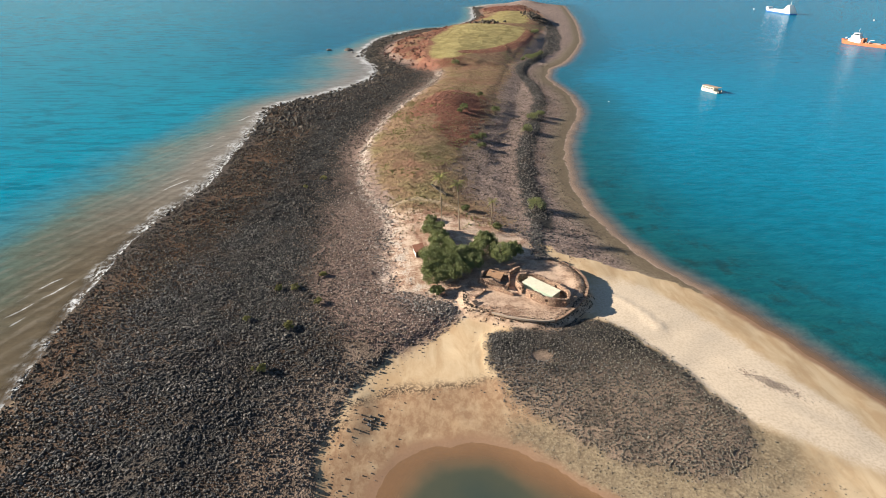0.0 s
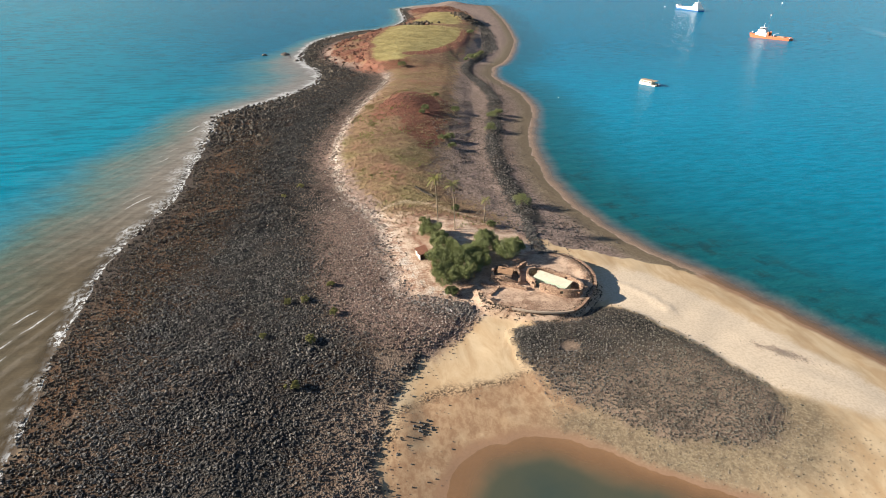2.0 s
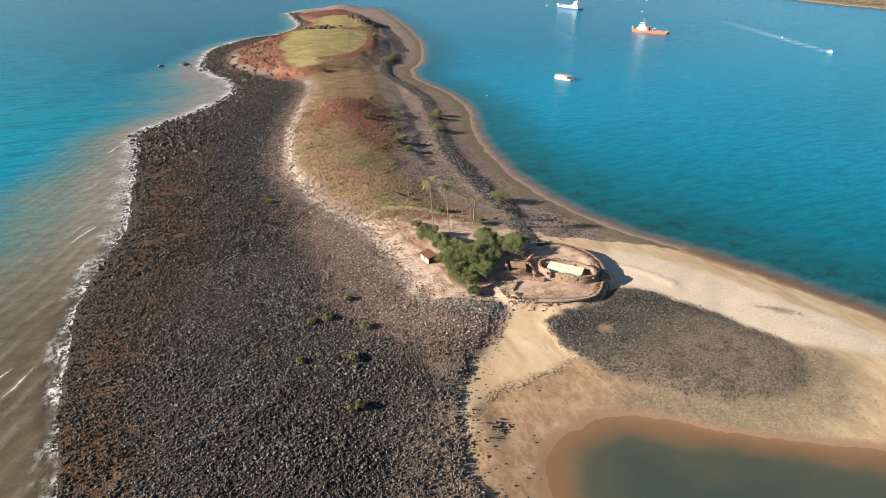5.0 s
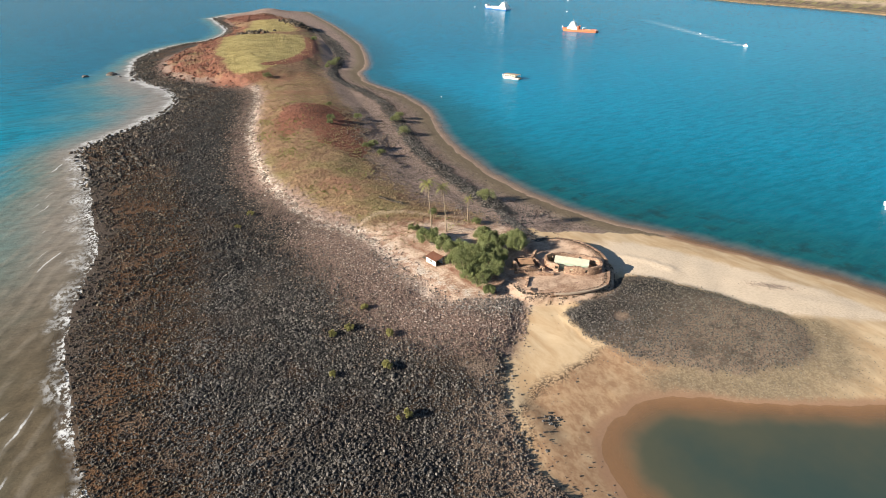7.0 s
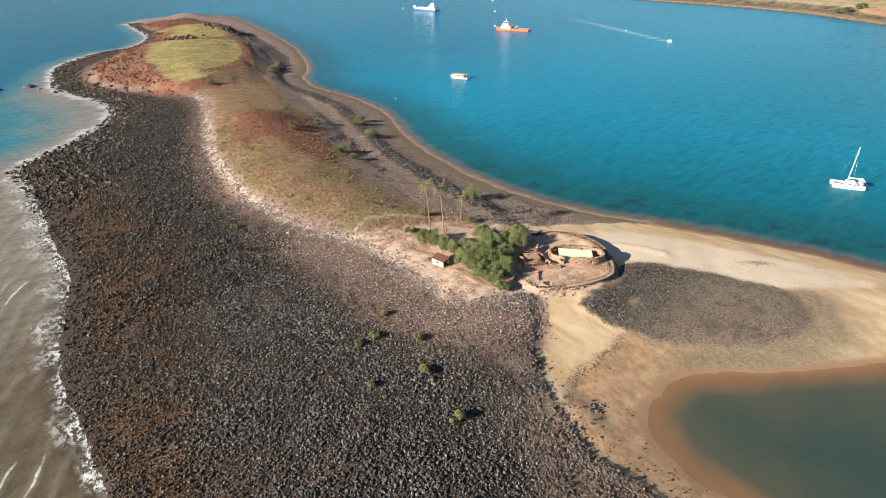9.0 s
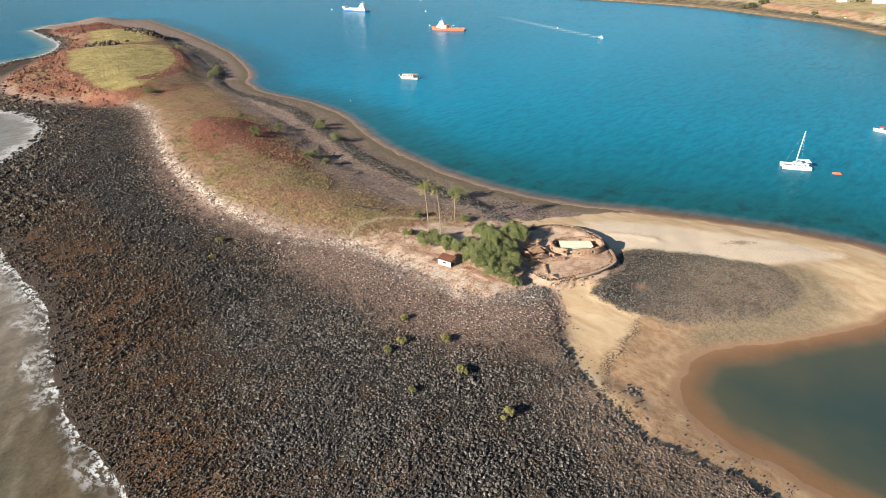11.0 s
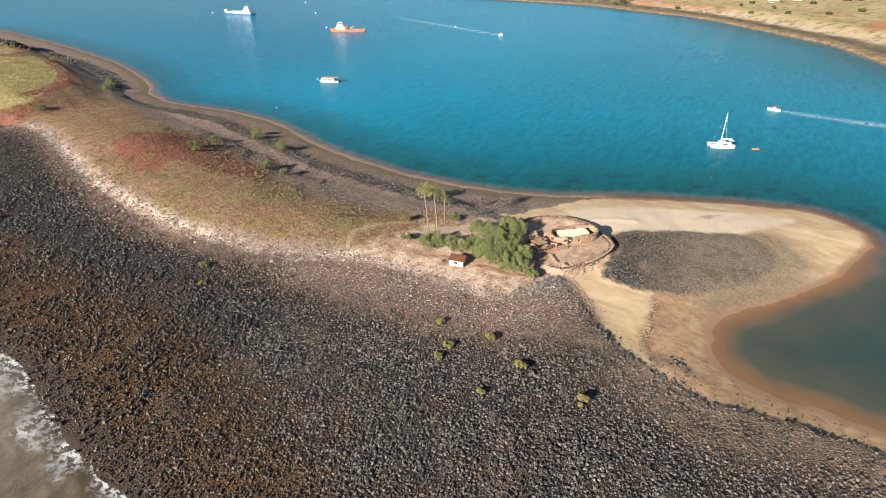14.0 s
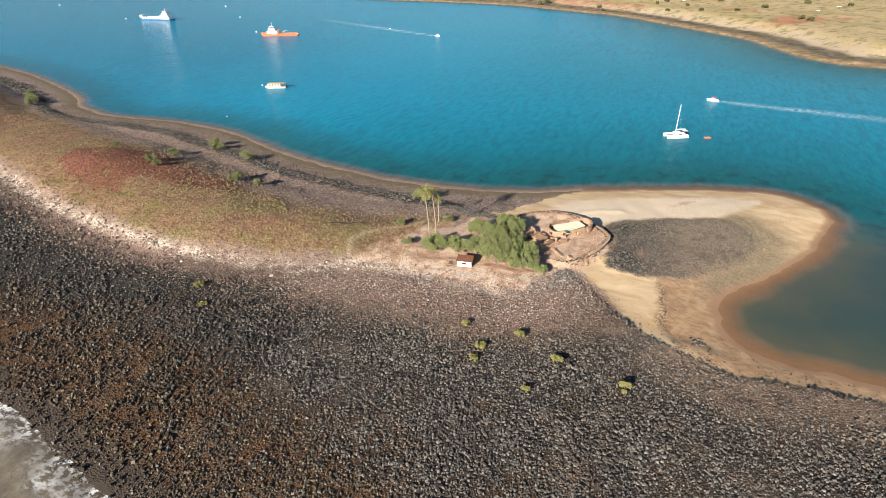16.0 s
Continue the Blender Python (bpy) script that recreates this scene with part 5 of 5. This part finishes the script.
for i, (x, y, rr) in enumerate([(-28.2, 116.5, 0.75), (-33.9, 110.9, 0.85), (-38.0, 110.9, 0.75), (-27.5, 104.6, 0.95), (-32.0, 95.5, 1.0), (-42.0, 98.8, 0.7), (-34.6, 82.0, 1.1), (-40.0, 183.0, 1.0), (-45.0, 176.5, 0.7)]):
    tree("saltbush", "small yellow-green saltbush among dark cobbles", x, y, rr * 1.35, rr * 1.7, 120 + i, dry_leaf, 14, 110, 0.16, "cobble bushes", "bush")


def palm(x, y, height, seed, lean, count=22, spread_=2.6):
    r = np.random.default_rng(seed)
    z = level(x, y) - 0.1
    ob = thing("palm_tree", "tall slender coconut palm with yellow-green fronds" if height > 9 else "short palm with green fronds", "palm", x, y, z, 0, "palms")
    pts = [(lean[0] * k ** 1.6, lean[1] * k ** 1.6, height * k) for k in np.linspace(0, 1, 9)]
    part("trunk", rod(pts, 0.17, 0.10, 8), palm_bark, ob)
    top = np.array(pts[-1])
    for i in range(count):
        w, up = i * 2.399 + r.normal(0, 0.2), 1.0 - 1.35 * i / count
        old = i > count * 0.8
        length = spread_ * r.uniform(0.85, 1.15) * (0.8 if old else 1)
        n = 9
        k = np.linspace(0, 1, n)
        out, hgt = length * (k - 0.15 * k * k), length * (up * k - 0.55 * k * k)
        mid = top + np.column_stack([np.cos(w) * out, np.sin(w) * out, hgt])
        side_ = np.array([-np.sin(w), np.cos(w), 0])
        co, fc = [], []
        for j in range(n - 1):
            for s_ in (-1, 1):
                for h_ in (0.0, 0.5):
                    a = mid[j] * (1 - h_) + mid[j + 1] * h_
                    wid = 0.55 * math.sin(math.pi * (0.12 + 0.8 * (j + h_) / n)) * spread_ / 2.6
                    tip = a + side_ * s_ * wid + (mid[j + 1] - mid[j]) * 0.9 + np.array([0, 0, -0.35 * wid])
                    b = len(co)
                    co += [a, a + (mid[j + 1] - mid[j]) * 0.34, tip]
                    fc.append((b, b + 1, b + 2))
        f = new("frond", mesh_from("frond", np.array(co), np.array(fc), dead_leaf if old else palm_leaf))
        f.parent = ob
        if old:
            tagged(f, "withered brown frond")
    return ob


palm(1.6, 139.8, 16.0, 1, (-0.6, 0.9))
palm(6.5, 140.2, 13.8, 2, (-0.6, 0.8))
palm(16.0, 144.0, 7.5, 3, (0.3, 0.1), 16, 1.9)


def tufts(name, q, size, material, label, seed, blades=7):
    """Low hummocks of grass blades as one mesh."""
    r = np.random.default_rng(seed)
    n = len(q)
    z = survey(q)["height"]
    w = r.uniform(0, 2 * np.pi, (n, blades))
    s = size * r.uniform(0.6, 1.4, (n, 1))
    base = np.stack([q[:, :1] + 0.35 * s * np.cos(w), q[:, 1:2] + 0.35 * s * np.sin(w), np.repeat(z[:, None], blades, 1) - 0.03], -1)
    ww = w + r.normal(0, 0.5, w.shape)
    tip = base + np.stack([0.55 * s * np.cos(ww), 0.55 * s * np.sin(ww), s * r.uniform(0.5, 1.1, w.shape)], -1)
    sd = np.stack([-np.sin(ww), np.cos(ww), np.zeros_like(ww)], -1) * (0.22 * s)[:, :, None]
    co = np.stack([base - sd, base + sd, tip], 2).reshape(-1, 3)
    ob = new(name, mesh_from(name, co, np.arange(len(co)).reshape(-1, 3), material))
    return tagged(ob, label, "grass", kind="stuff")


straw = leaf_material("dry_grass", (0.20, 0.130, 0.066), (0.36, 0.265, 0.130), (0.25, 0.195, 0.090))
gold_grass = leaf_material("golden_grass", (0.28, 0.21, 0.085), (0.44, 0.34, 0.155), (0.34, 0.26, 0.11))
q = throw(rng, -35, 50, 138, 400, 1.5)
zs = survey(q)
q = q[(zs["hill"] + 6 * zs["side"] > 0.5 + 1.5 * rng.normal(size=len(q))) & (zs["terrace"] < -1) & chance(len(q), 0.55 + 0.45 * wob(q, 8.0, 31.0)) & (np.hypot((q[:, 0] - 9) / 14, (q[:, 1] - 280) / 26) > 1)
      & (np.hypot(q[:, 0] - 7, (q[:, 1] - 136) / 1.3) > 8)]
tufts("spinifex", q, 0.36, straw, "dry spinifex tufts on the island's hill", 51)
q = throw(rng, -10, 150, 395, 820, 0.12)
zs = survey(q)
q = q[zs["mesa"] > -1]
tufts("golden_grass", q, 0.5, gold_grass, "golden grass on the far flat-topped rise", 52)
q = throw(rng, -30, 35, 140, 330, 0.5)
zs = survey(q)
q = q[(zs["hill"] > 1) & chance(len(q), step(wob(q, 11.0, 74.0), 0.25, 0.7))]
q = np.vstack([q] + [np.column_stack([rng.normal(x, 1.6, 70), rng.normal(y, 4.0, 70)]) for x, y in ((-12.4, 281), (-19.0, 257), (-12, 246), (-16, 226))])
tufts("green_grass", q, 0.42, dry_leaf, "greener grass clumps on the hill", 53, 14)


# ---- boats ----
orange_hull = plain("orange_hull_paint", (0.60, 0.17, 0.07), 0.45, 0.5, vary=0.2, scale=0.4)
blue_hull = plain("blue_hull_paint", (0.05, 0.16, 0.42), 0.45, 0.5, vary=0.15, scale=0.4)
gloss_white = plain("white_gelcoat", (0.85, 0.85, 0.82), 0.3, 0.5, vary=0.06)
deck_grey = plain("deck_paint", (0.34, 0.30, 0.26), 0.75, 0.3, vary=0.25)
cream_side = plain("cream_boat_paint", (0.68, 0.60, 0.46), 0.6, 0.3, vary=0.15)
black_glass = plain("dark_window_glass", (0.02, 0.025, 0.03), 0.12, 0.6, vary=0.1)
red_canvas = plain("red_canvas", (0.62, 0.07, 0.05), 0.8, 0.2, vary=0.15)
metal = plain("aluminium", (0.72, 0.72, 0.72), 0.35, 0.5, 0.8, vary=0.08)
tan_canvas = plain("tan_canvas", (0.42, 0.30, 0.20), 0.85, 0.2, vary=0.2)


def hull(length, beam, free, bow=0.35, sheer=0.0, draft=0.6, stern=0.9, n=14):
    """A boat's hull along +x to the bow, with a deck set in below the rail."""
    bm = bmesh.new()
    rows = []
    for i in range(n + 1):
        u = i / n
        x = (u - 0.5) * length
        w = beam / 2 * (stern + (1 - stern) * min(1, u * 4)) * (1 if u < 1 - bow else max(0.0004, 1 - ((u - 1 + bow) / bow) ** 2) ** 0.75)
        top = free + sheer * max(0, u - 0.5) ** 2 * 4
        rake = 0.06 * length * max(0, u - 0.8) * 5
        prof = [(x + rake * 0.3, 0, -draft), (x, w * 0.8, -draft * 0.5), (x + rake * 0.5, w * 0.95, 0.1), (x + rake, w, top), (x + rake, w * 0.93, top), (x + rake, w * 0.92, top - min(0.35, free * 0.4)), (x + rake, 0, top - min(0.35, free * 0.4))]
        rows.append([bm.verts.new(p) for p in prof] + [bm.verts.new((p[0], -p[1], p[2])) for p in reversed(prof[1:-1])])
    for a, b in zip(rows[:-1], rows[1:]):
        m = len(a)
        for j in range(m):
            bm.faces.new((a[j], a[(j + 1) % m], b[(j + 1) % m], b[j]))
    bm.faces.new(rows[0])
    bm.faces.new(list(reversed(rows[-1])))
    return bm


def heading(dx, dy):
    return math.degrees(math.atan2(dy, dx))


tug = thing("supply_tug", "orange-hulled supply tug with white wheelhouse at anchor", "ship", 386, 511, 0, heading(-18, 34))
part("hull", hull(38, 9.5, 1.9, 0.3, 2.2, 1.5), orange_hull, tug, "orange painted hull")
part("deckhouse", solid((3, 14, -3.6, 3.6, 1.5, 5.2), bevel=0.2), gloss_white, tug)
bridge = part("bridge", solid((5, 12.5, -3.0, 3.0, 5.2, 7.6), (6.2, 11.4, -2.5, 2.5, 7.6, 9.8), bevel=0.2), gloss_white, tug, "white stepped bridge")
for sd in (-1, 1):
    part("window_band", solid((6.4, 11.2, sd * 2.5 - 0.03 + 0.03 * sd, sd * 2.5 + 0.03 + 0.03 * sd, 8.4, 9.3)), black_glass, bridge)
part("window_band", solid((11.4, 11.46, -2.3, 2.3, 8.4, 9.3)), black_glass, bridge)
part("mast", rod([(8.5, 0, 9.8), (8.5, 0, 13.5)], 0.22, 0.1), gloss_white, tug)
for sd in (-1, 1):
    part("funnel", solid((1.2, 2.8, sd * 2.6 - 0.6, sd * 2.6 + 0.6, 1.5, 6.2), bevel=0.15), orange_hull, tug)
    part("cargo_rail", solid((-17.5, 0.5, sd * 4.0 - 0.15, sd * 4.0 + 0.15, 1.5, 2.6)), orange_hull, tug, "orange cargo rail")
part("aft_deck", solid((-18, 2, -3.8, 3.8, 1.56, 1.66)), deck_grey, tug, "brown-grey working deck")
part("winch", solid((-1.2, 0.4, -1.6, 1.6, 1.66, 3.2), bevel=0.3), deck_grey, tug)
part("stern_roller", rod([(-18.4, -2.5, 1.9), (-18.4, 2.5, 1.9)], 0.5, 0.5, 10), gloss_white, tug)
part("deck_cargo", solid((-12, -8.5, -2.4, 0.2, 1.66, 3.0), (-7.2, -5.6, 0.4, 2.6, 1.66, 2.6), bevel=0.1), deck_grey, tug, "grey-brown boxes on the working deck")
part("deck_crane", rod([(-3.5, 2.8, 1.66), (-3.5, 2.8, 4.6), (-7.5, 2.2, 5.6)], 0.25, 0.14), gloss_white, tug)
part("tyre_fender", solid((18.3, 19.2, -1.2, 1.2, 2.4, 3.6), bevel=0.3), black_glass, tug)

barge = thing("landing_vessel", "blue and white landing vessel lying at anchor", "ship", 478, 812, 0, heading(-4, 60))
part("hull", hull(58, 11, 1.5, 0.16, 2.2, 1.5), blue_hull, barge, "blue painted hull")
part("bulwark", solid((-28, 22, -5.4, -4.9, 1.5, 4.0), (-28, 22, 4.9, 5.4, 1.5, 4.0), (-28.4, -28, -4.9, 4.9, 1.5, 4.0)), gloss_white, barge)
part("bow_ramp", solid((23, 28, -3.6, 3.6, 3.2, 6.2), bevel=0.3), gloss_white, barge)
part("deckhouse", solid((-26, -11, -4.6, 4.6, 1.2, 6.4), bevel=0.2), gloss_white, barge)
b2 = part("bridge", solid((-24, -14, -4.0, 4.0, 6.4, 9.2), (-22, -15.5, -3.2, 3.2, 9.2, 11.6), bevel=0.2), gloss_white, barge)
for sd in (-1, 1):
    part("window_band", solid((-21.5, -16, sd * 3.2 - 0.03 + 0.03 * sd, sd * 3.2 + 0.03 + 0.03 * sd, 10.0, 11.0)), black_glass, b2)
part("mast", rod([(-19, 0, 11.6), (-19, 0, 15.5)], 0.25, 0.1), gloss_white, barge)
part("cargo", solid((-6, 4, -3.2, 3.2, 1.1, 4.8), (6, 14, -2.8, 2.8, 1.1, 4.0), bevel=0.15), gloss_white, barge, "white deck cargo")

house = thing("houseboat", "cream houseboat with flat canopy moored to a buoy", "boat", 166.5, 333, 0, heading(-6, 13))
part("hull", hull(13, 4.6, 1.1, 0.25, 0.3), cream_side, house)
cab = part("cabin", solid((-3.5, 5.0, -1.9, 1.9, 0.8, 3.0), bevel=0.12), cream_side, house, "cream cabin")
for i in range(4):
    for sd in (-1, 1):
        part("window", solid((-2.8 + 1.9 * i, -1.6 + 1.9 * i, sd * 1.9 - 0.02 + 0.02 * sd, sd * 1.9 + 0.02 + 0.02 * sd, 1.8, 2.6)), black_glass, cab)
part("canopy", solid((-6.2, 5.2, -2.1, 2.1, 3.05, 3.2), bevel=0.05), tan_canvas, house, "tan flat canopy roof")
for x_ in (-6.0, -4.2):
    for sd in (-1, 1):
        part("post", rod([(x_, sd * 1.95, 0.9), (x_, sd * 1.95, 3.06)], 0.05, 0.05), metal, house)
part("outboard", solid((-7.0, -6.5, -0.4, 0.4, 0.2, 1.6), bevel=0.1), black_glass, house)

cat = thing("catamaran", "white sailing catamaran at anchor with bare mast", "sailboat", 147, 86.5, 0, heading(-5.2, 9.0))
for sd in (-1, 1):
    m_ = hull(9.6, 1.3, 1.3, 0.5, 0.25, 0.4, 0.8)
    bmesh.ops.translate(m_, verts=m_.verts, vec=(0, sd * 1.9, 0))
    part("hull", m_, gloss_white, cat)
part("bridge_deck", solid((-4.2, 1.2, -2.1, 2.1, 0.75, 1.25), bevel=0.08), gloss_white, cat)
coach = part("coachroof", solid((-2.2, 1.0, -2.3, 2.3, 1.25, 2.1), bevel=0.25), gloss_white, cat)
part("window", solid((1.0, 1.06, -1.7, 1.7, 1.5, 1.85)), black_glass, coach)
for sd in (-1, 1):
    part("window", solid((-1.6, 0.6, sd * 2.3 - 0.02 + 0.02 * sd, sd * 2.3 + 0.02 + 0.02 * sd, 1.5, 1.85)), black_glass, coach)
part("trampoline", solid((1.25, 4.4, -1.6, 1.6, 1.05, 1.09)), deck_grey, cat)
part("cross_beam", rod([(4.4, -2.3, 1.2), (4.4, 2.3, 1.2)], 0.09, 0.09), metal, cat)
part("mast", rod([(0.6, 0, 2.0), (0.3, 0, 14.6)], 0.16, 0.12, 8), gloss_white, cat, "tall white mast")
part("boom", rod([(0.5, 0, 3.2), (-4.0, 0, 3.3)], 0.13, 0.12, 8), gloss_white, cat)
part("sail_cover", rod([(0.4, 0, 3.42), (-3.8, 0, 3.5)], 0.2, 0.14, 8), gloss_white, cat)
for sd in (-1, 1):
    part("stay", rod([(0.3, 0, 13.8), (-0.6, sd * 2.8, 1.4)], 0.012, 0.012, 4), metal, cat)
    part("spreader", rod([(0.45, 0, 8.0), (0.45, sd * 0.9, 8.1)], 0.04, 0.03, 5), metal, cat)
part("stay", rod([(0.3, 0, 14.2), (4.5, 0, 1.3)], 0.012, 0.012, 4), metal, cat)
part("bimini", solid((-4.4, -2.4, -1.9, 1.9, 2.9, 3.0), bevel=0.04), gloss_white, cat, "pale bimini cover")
part("outboard", solid((-4.9, -4.5, -0.3, 0.3, 0.3, 1.5), bevel=0.08), black_glass, cat)

ding = thing("dinghy", "small orange inflatable dinghy afloat", "dinghy", 150, 73.4, 0, heading(-1.5, 2.4))
for sd in (-1, 1):
    part("tube", rod([(-1.4, sd * 0.6, 0.2), (0.9, sd * 0.6, 0.22), (1.6, sd * 0.1, 0.34)], 0.25, 0.2, 8), orange_hull, ding, "orange inflated tube")
part("floor", solid((-1.4, 1.0, -0.5, 0.5, 0.08, 0.16)), deck_grey, ding)
part("transom", solid((-1.45, -1.35, -0.55, 0.55, 0.1, 0.5)), black_glass, ding)


def runabout(x, y, dx, dy, canopy, label):
    ob = thing("motor_boat", label, "boat", x, y, 0.1, heading(dx, dy))
    part("hull", hull(6.2, 2.1, 0.85, 0.6, 0.3), gloss_white, ob)
    part("console", solid((-0.3, 0.7, -0.6, 0.6, 0.6, 1.7), bevel=0.1), gloss_white, ob)
    part("canopy", solid((-1.2, 1.2, -1.0, 1.0, 2.2, 2.3), bevel=0.04), canopy, ob, "flat canopy")
    for x_ in (-1.1, 1.1):
        for sd in (-1, 1):
            part("post", rod([(x_, sd * 0.9, 0.7), (x_, sd * 0.9, 2.2)], 0.03, 0.03, 5), metal, ob)
    part("outboard", solid((-3.5, -3.1, -0.25, 0.25, 0.2, 1.4), bevel=0.08), black_glass, ob)
    return ob


runabout(226, 73, 2, 10, red_canvas, "white motor boat with red canopy under way")
runabout(434, 343, -4, -9, tan_canvas, "small motor boat with tan canopy drawing a wake")


def buoy(x, y, r_, material, label):
    ob = thing("mooring_buoy", label, "buoy", x, y, 0, 0, "buoys")
    bm = bmesh.new()
    bmesh.ops.create_icosphere(bm, subdivisions=2, radius=r_, matrix=Matrix.Translation((0, 0, r_ * 0.45)))
    part("float", bm, material, ob)
    part("pick_up_ring", rod([(0, 0, r_ * 1.3), (0, 0, r_ * 1.9)], r_ * 0.18, r_ * 0.1, 6), metal, ob)


for x, y, r_ in ((402, 560, 0.9), (471, 868, 0.9), (169, 347, 0.5), (538, 712, 0.9), (475, 424, 0.9), (98, 309, 0.3), (634, 1270, 1.5), (692, 890, 1.2)):
    buoy(x, y, r_, gloss_white, "round white mooring buoy on the water")

# ---- rocks standing off the weather shore ----
for x, y, w_, seed in ((-75, 500, 3.6, 1), (-92, 501, 2.4, 2), (-63, 468, 2.0, 3), (-60, 480, 1.4, 4), (-70, 488, 1.2, 5)):
    r = np.random.default_rng(seed)
    bm = bmesh.new()
    bmesh.ops.create_icosphere(bm, subdivisions=2, radius=w_)
    for v in bm.verts:
        v.co *= r.uniform(0.75, 1.15)
        v.co.z *= 0.55
    me = bpy.data.meshes.new("sea_rock")
    bm.to_mesh(me)
    bm.free()
    me.materials.append(black_stone)
    ob = new("sea_rock", me)
    ob.matrix_basis = pose(x, y, 0.1)
    tagged(ob, "black rock awash in the shallows", "rock", "sea rocks")

# ---- far shore ----
def far_house(x, y, w, d, h, turn, wall_m, roof_m, label):
    ob = thing("house", label, "house", x, y, level(x, y) - 0.3, turn, "town houses")
    part("wall", solid((-w / 2, w / 2, -d / 2, d / 2, 0, h)), wall_m, ob)
    bm = bmesh.new()
    o = 0.5
    v = [bm.verts.new(p) for p in ((-w / 2 - o, -d / 2 - o, h), (w / 2 + o, -d / 2 - o, h), (w / 2 + o, d / 2 + o, h), (-w / 2 - o, d / 2 + o, h), (-w / 2 - o, 0, h + d * 0.2), (w / 2 + o, 0, h + d * 0.2))]
    for f in ((0, 1, 5, 4), (2, 3, 4, 5), (0, 4, 3), (1, 2, 5), (0, 3, 2, 1)):
        bm.faces.new([v[i] for i in f])
    part("roof", bm, roof_m, ob)
    part("door", solid((-0.5, 0.5, -d / 2 - 0.05, -d / 2 - 0.01, 0.3, 2.4)), dark_inside, ob)
    for k in (-0.3, 0.3):
        part("window", solid((w * k - 0.9, w * k + 0.9, -d / 2 - 0.05, -d / 2 - 0.01, 1.2, 2.3)), black_glass, ob)


for x, y, w, d, h, a, wm_, rm_, lb in ((862, 188, 26, 12, 4.5, 70, white_paint, gloss_white, "long white-roofed building behind the far shore"), (846, 176, 10, 8, 4, 65, blue_hull, gloss_white, "blue-walled building behind the far shore"),
                                       (838, 128, 18, 9, 4, 80, white_paint, gloss_white, "white house behind the far shore"), (850, 100, 16, 9, 4, 75, cream_side, gloss_white, "cream house behind the far shore"),
                                       (872, 152, 20, 10, 4, 60, white_paint, deck_grey, "white house with grey roof behind the far shore"), (898, 70, 18, 10, 4.5, 70, white_paint, gloss_white, "white house behind the far shore"),
                                       (880, 235, 18, 10, 4.5, 70, cream_side, gloss_white, "cream house behind the far shore")):
    far_house(x, y, w * 0.75, d * 0.75, h * 0.85, a, wm_, rm_, lb)


def car(x, y, turn, paint, label):
    ob = thing("car", label, "car", x, y, level(x, y), turn, "parked cars")
    part("body", solid((-2.3, 2.3, -0.9, 0.9, 0.4, 1.05), bevel=0.12), paint, ob)
    part("cabin", solid((-1.5, 1.1, -0.8, 0.8, 1.05, 1.75), bevel=0.2), black_glass, ob)
    for x_ in (-1.4, 1.4):
        for sd in (-1, 1):
            part("wheel", rod([(x_, sd * 0.7, 0.36), (x_, sd * 0.92, 0.36)], 0.36, 0.36, 12), black_glass, ob)


for x, y, a, p_, lb in ((668, -22, 20, gloss_white, "white parked car on the far shore"), (702, -46, 40, gloss_white, "white parked car on the far shore"), (808, 128, 60, gloss_white, "white parked car near the houses"), (815, 118, 60, orange_hull, "red parked car near the houses"),
                        (742, 200, 10, gloss_white, "white parked car near the houses")):
    car(x, y, a, p_, lb)
for i, (x, y, rr) in enumerate([(836, 336, 7), (826, 345, 6), (845, 325, 7), (831, 44, 5), (834, 32, 5), (880, 60, 6), (790, 150, 4), (760, 160, 3.5), (700, 140, 3), (660, 60, 3), (587, 2, 4), (578, -6, 3.5), (700, 30, 4), (680, 100, 3), (905, 110, 7), (915, 140, 7), (920, 175, 8), (735, 120, 3), (745, 230, 3), (770, 240, 3.5), (850, 210, 5), (858, 160, 5), (790, 80, 4), (760, -20, 4), (720, -60, 3.5)]):
    tree("shore_tree", "dark green scrub tree on the far shore", x, y, rr, rr * 1.0, 200 + i, scrub_leaf, 14, 90, 0.7, "far trees")
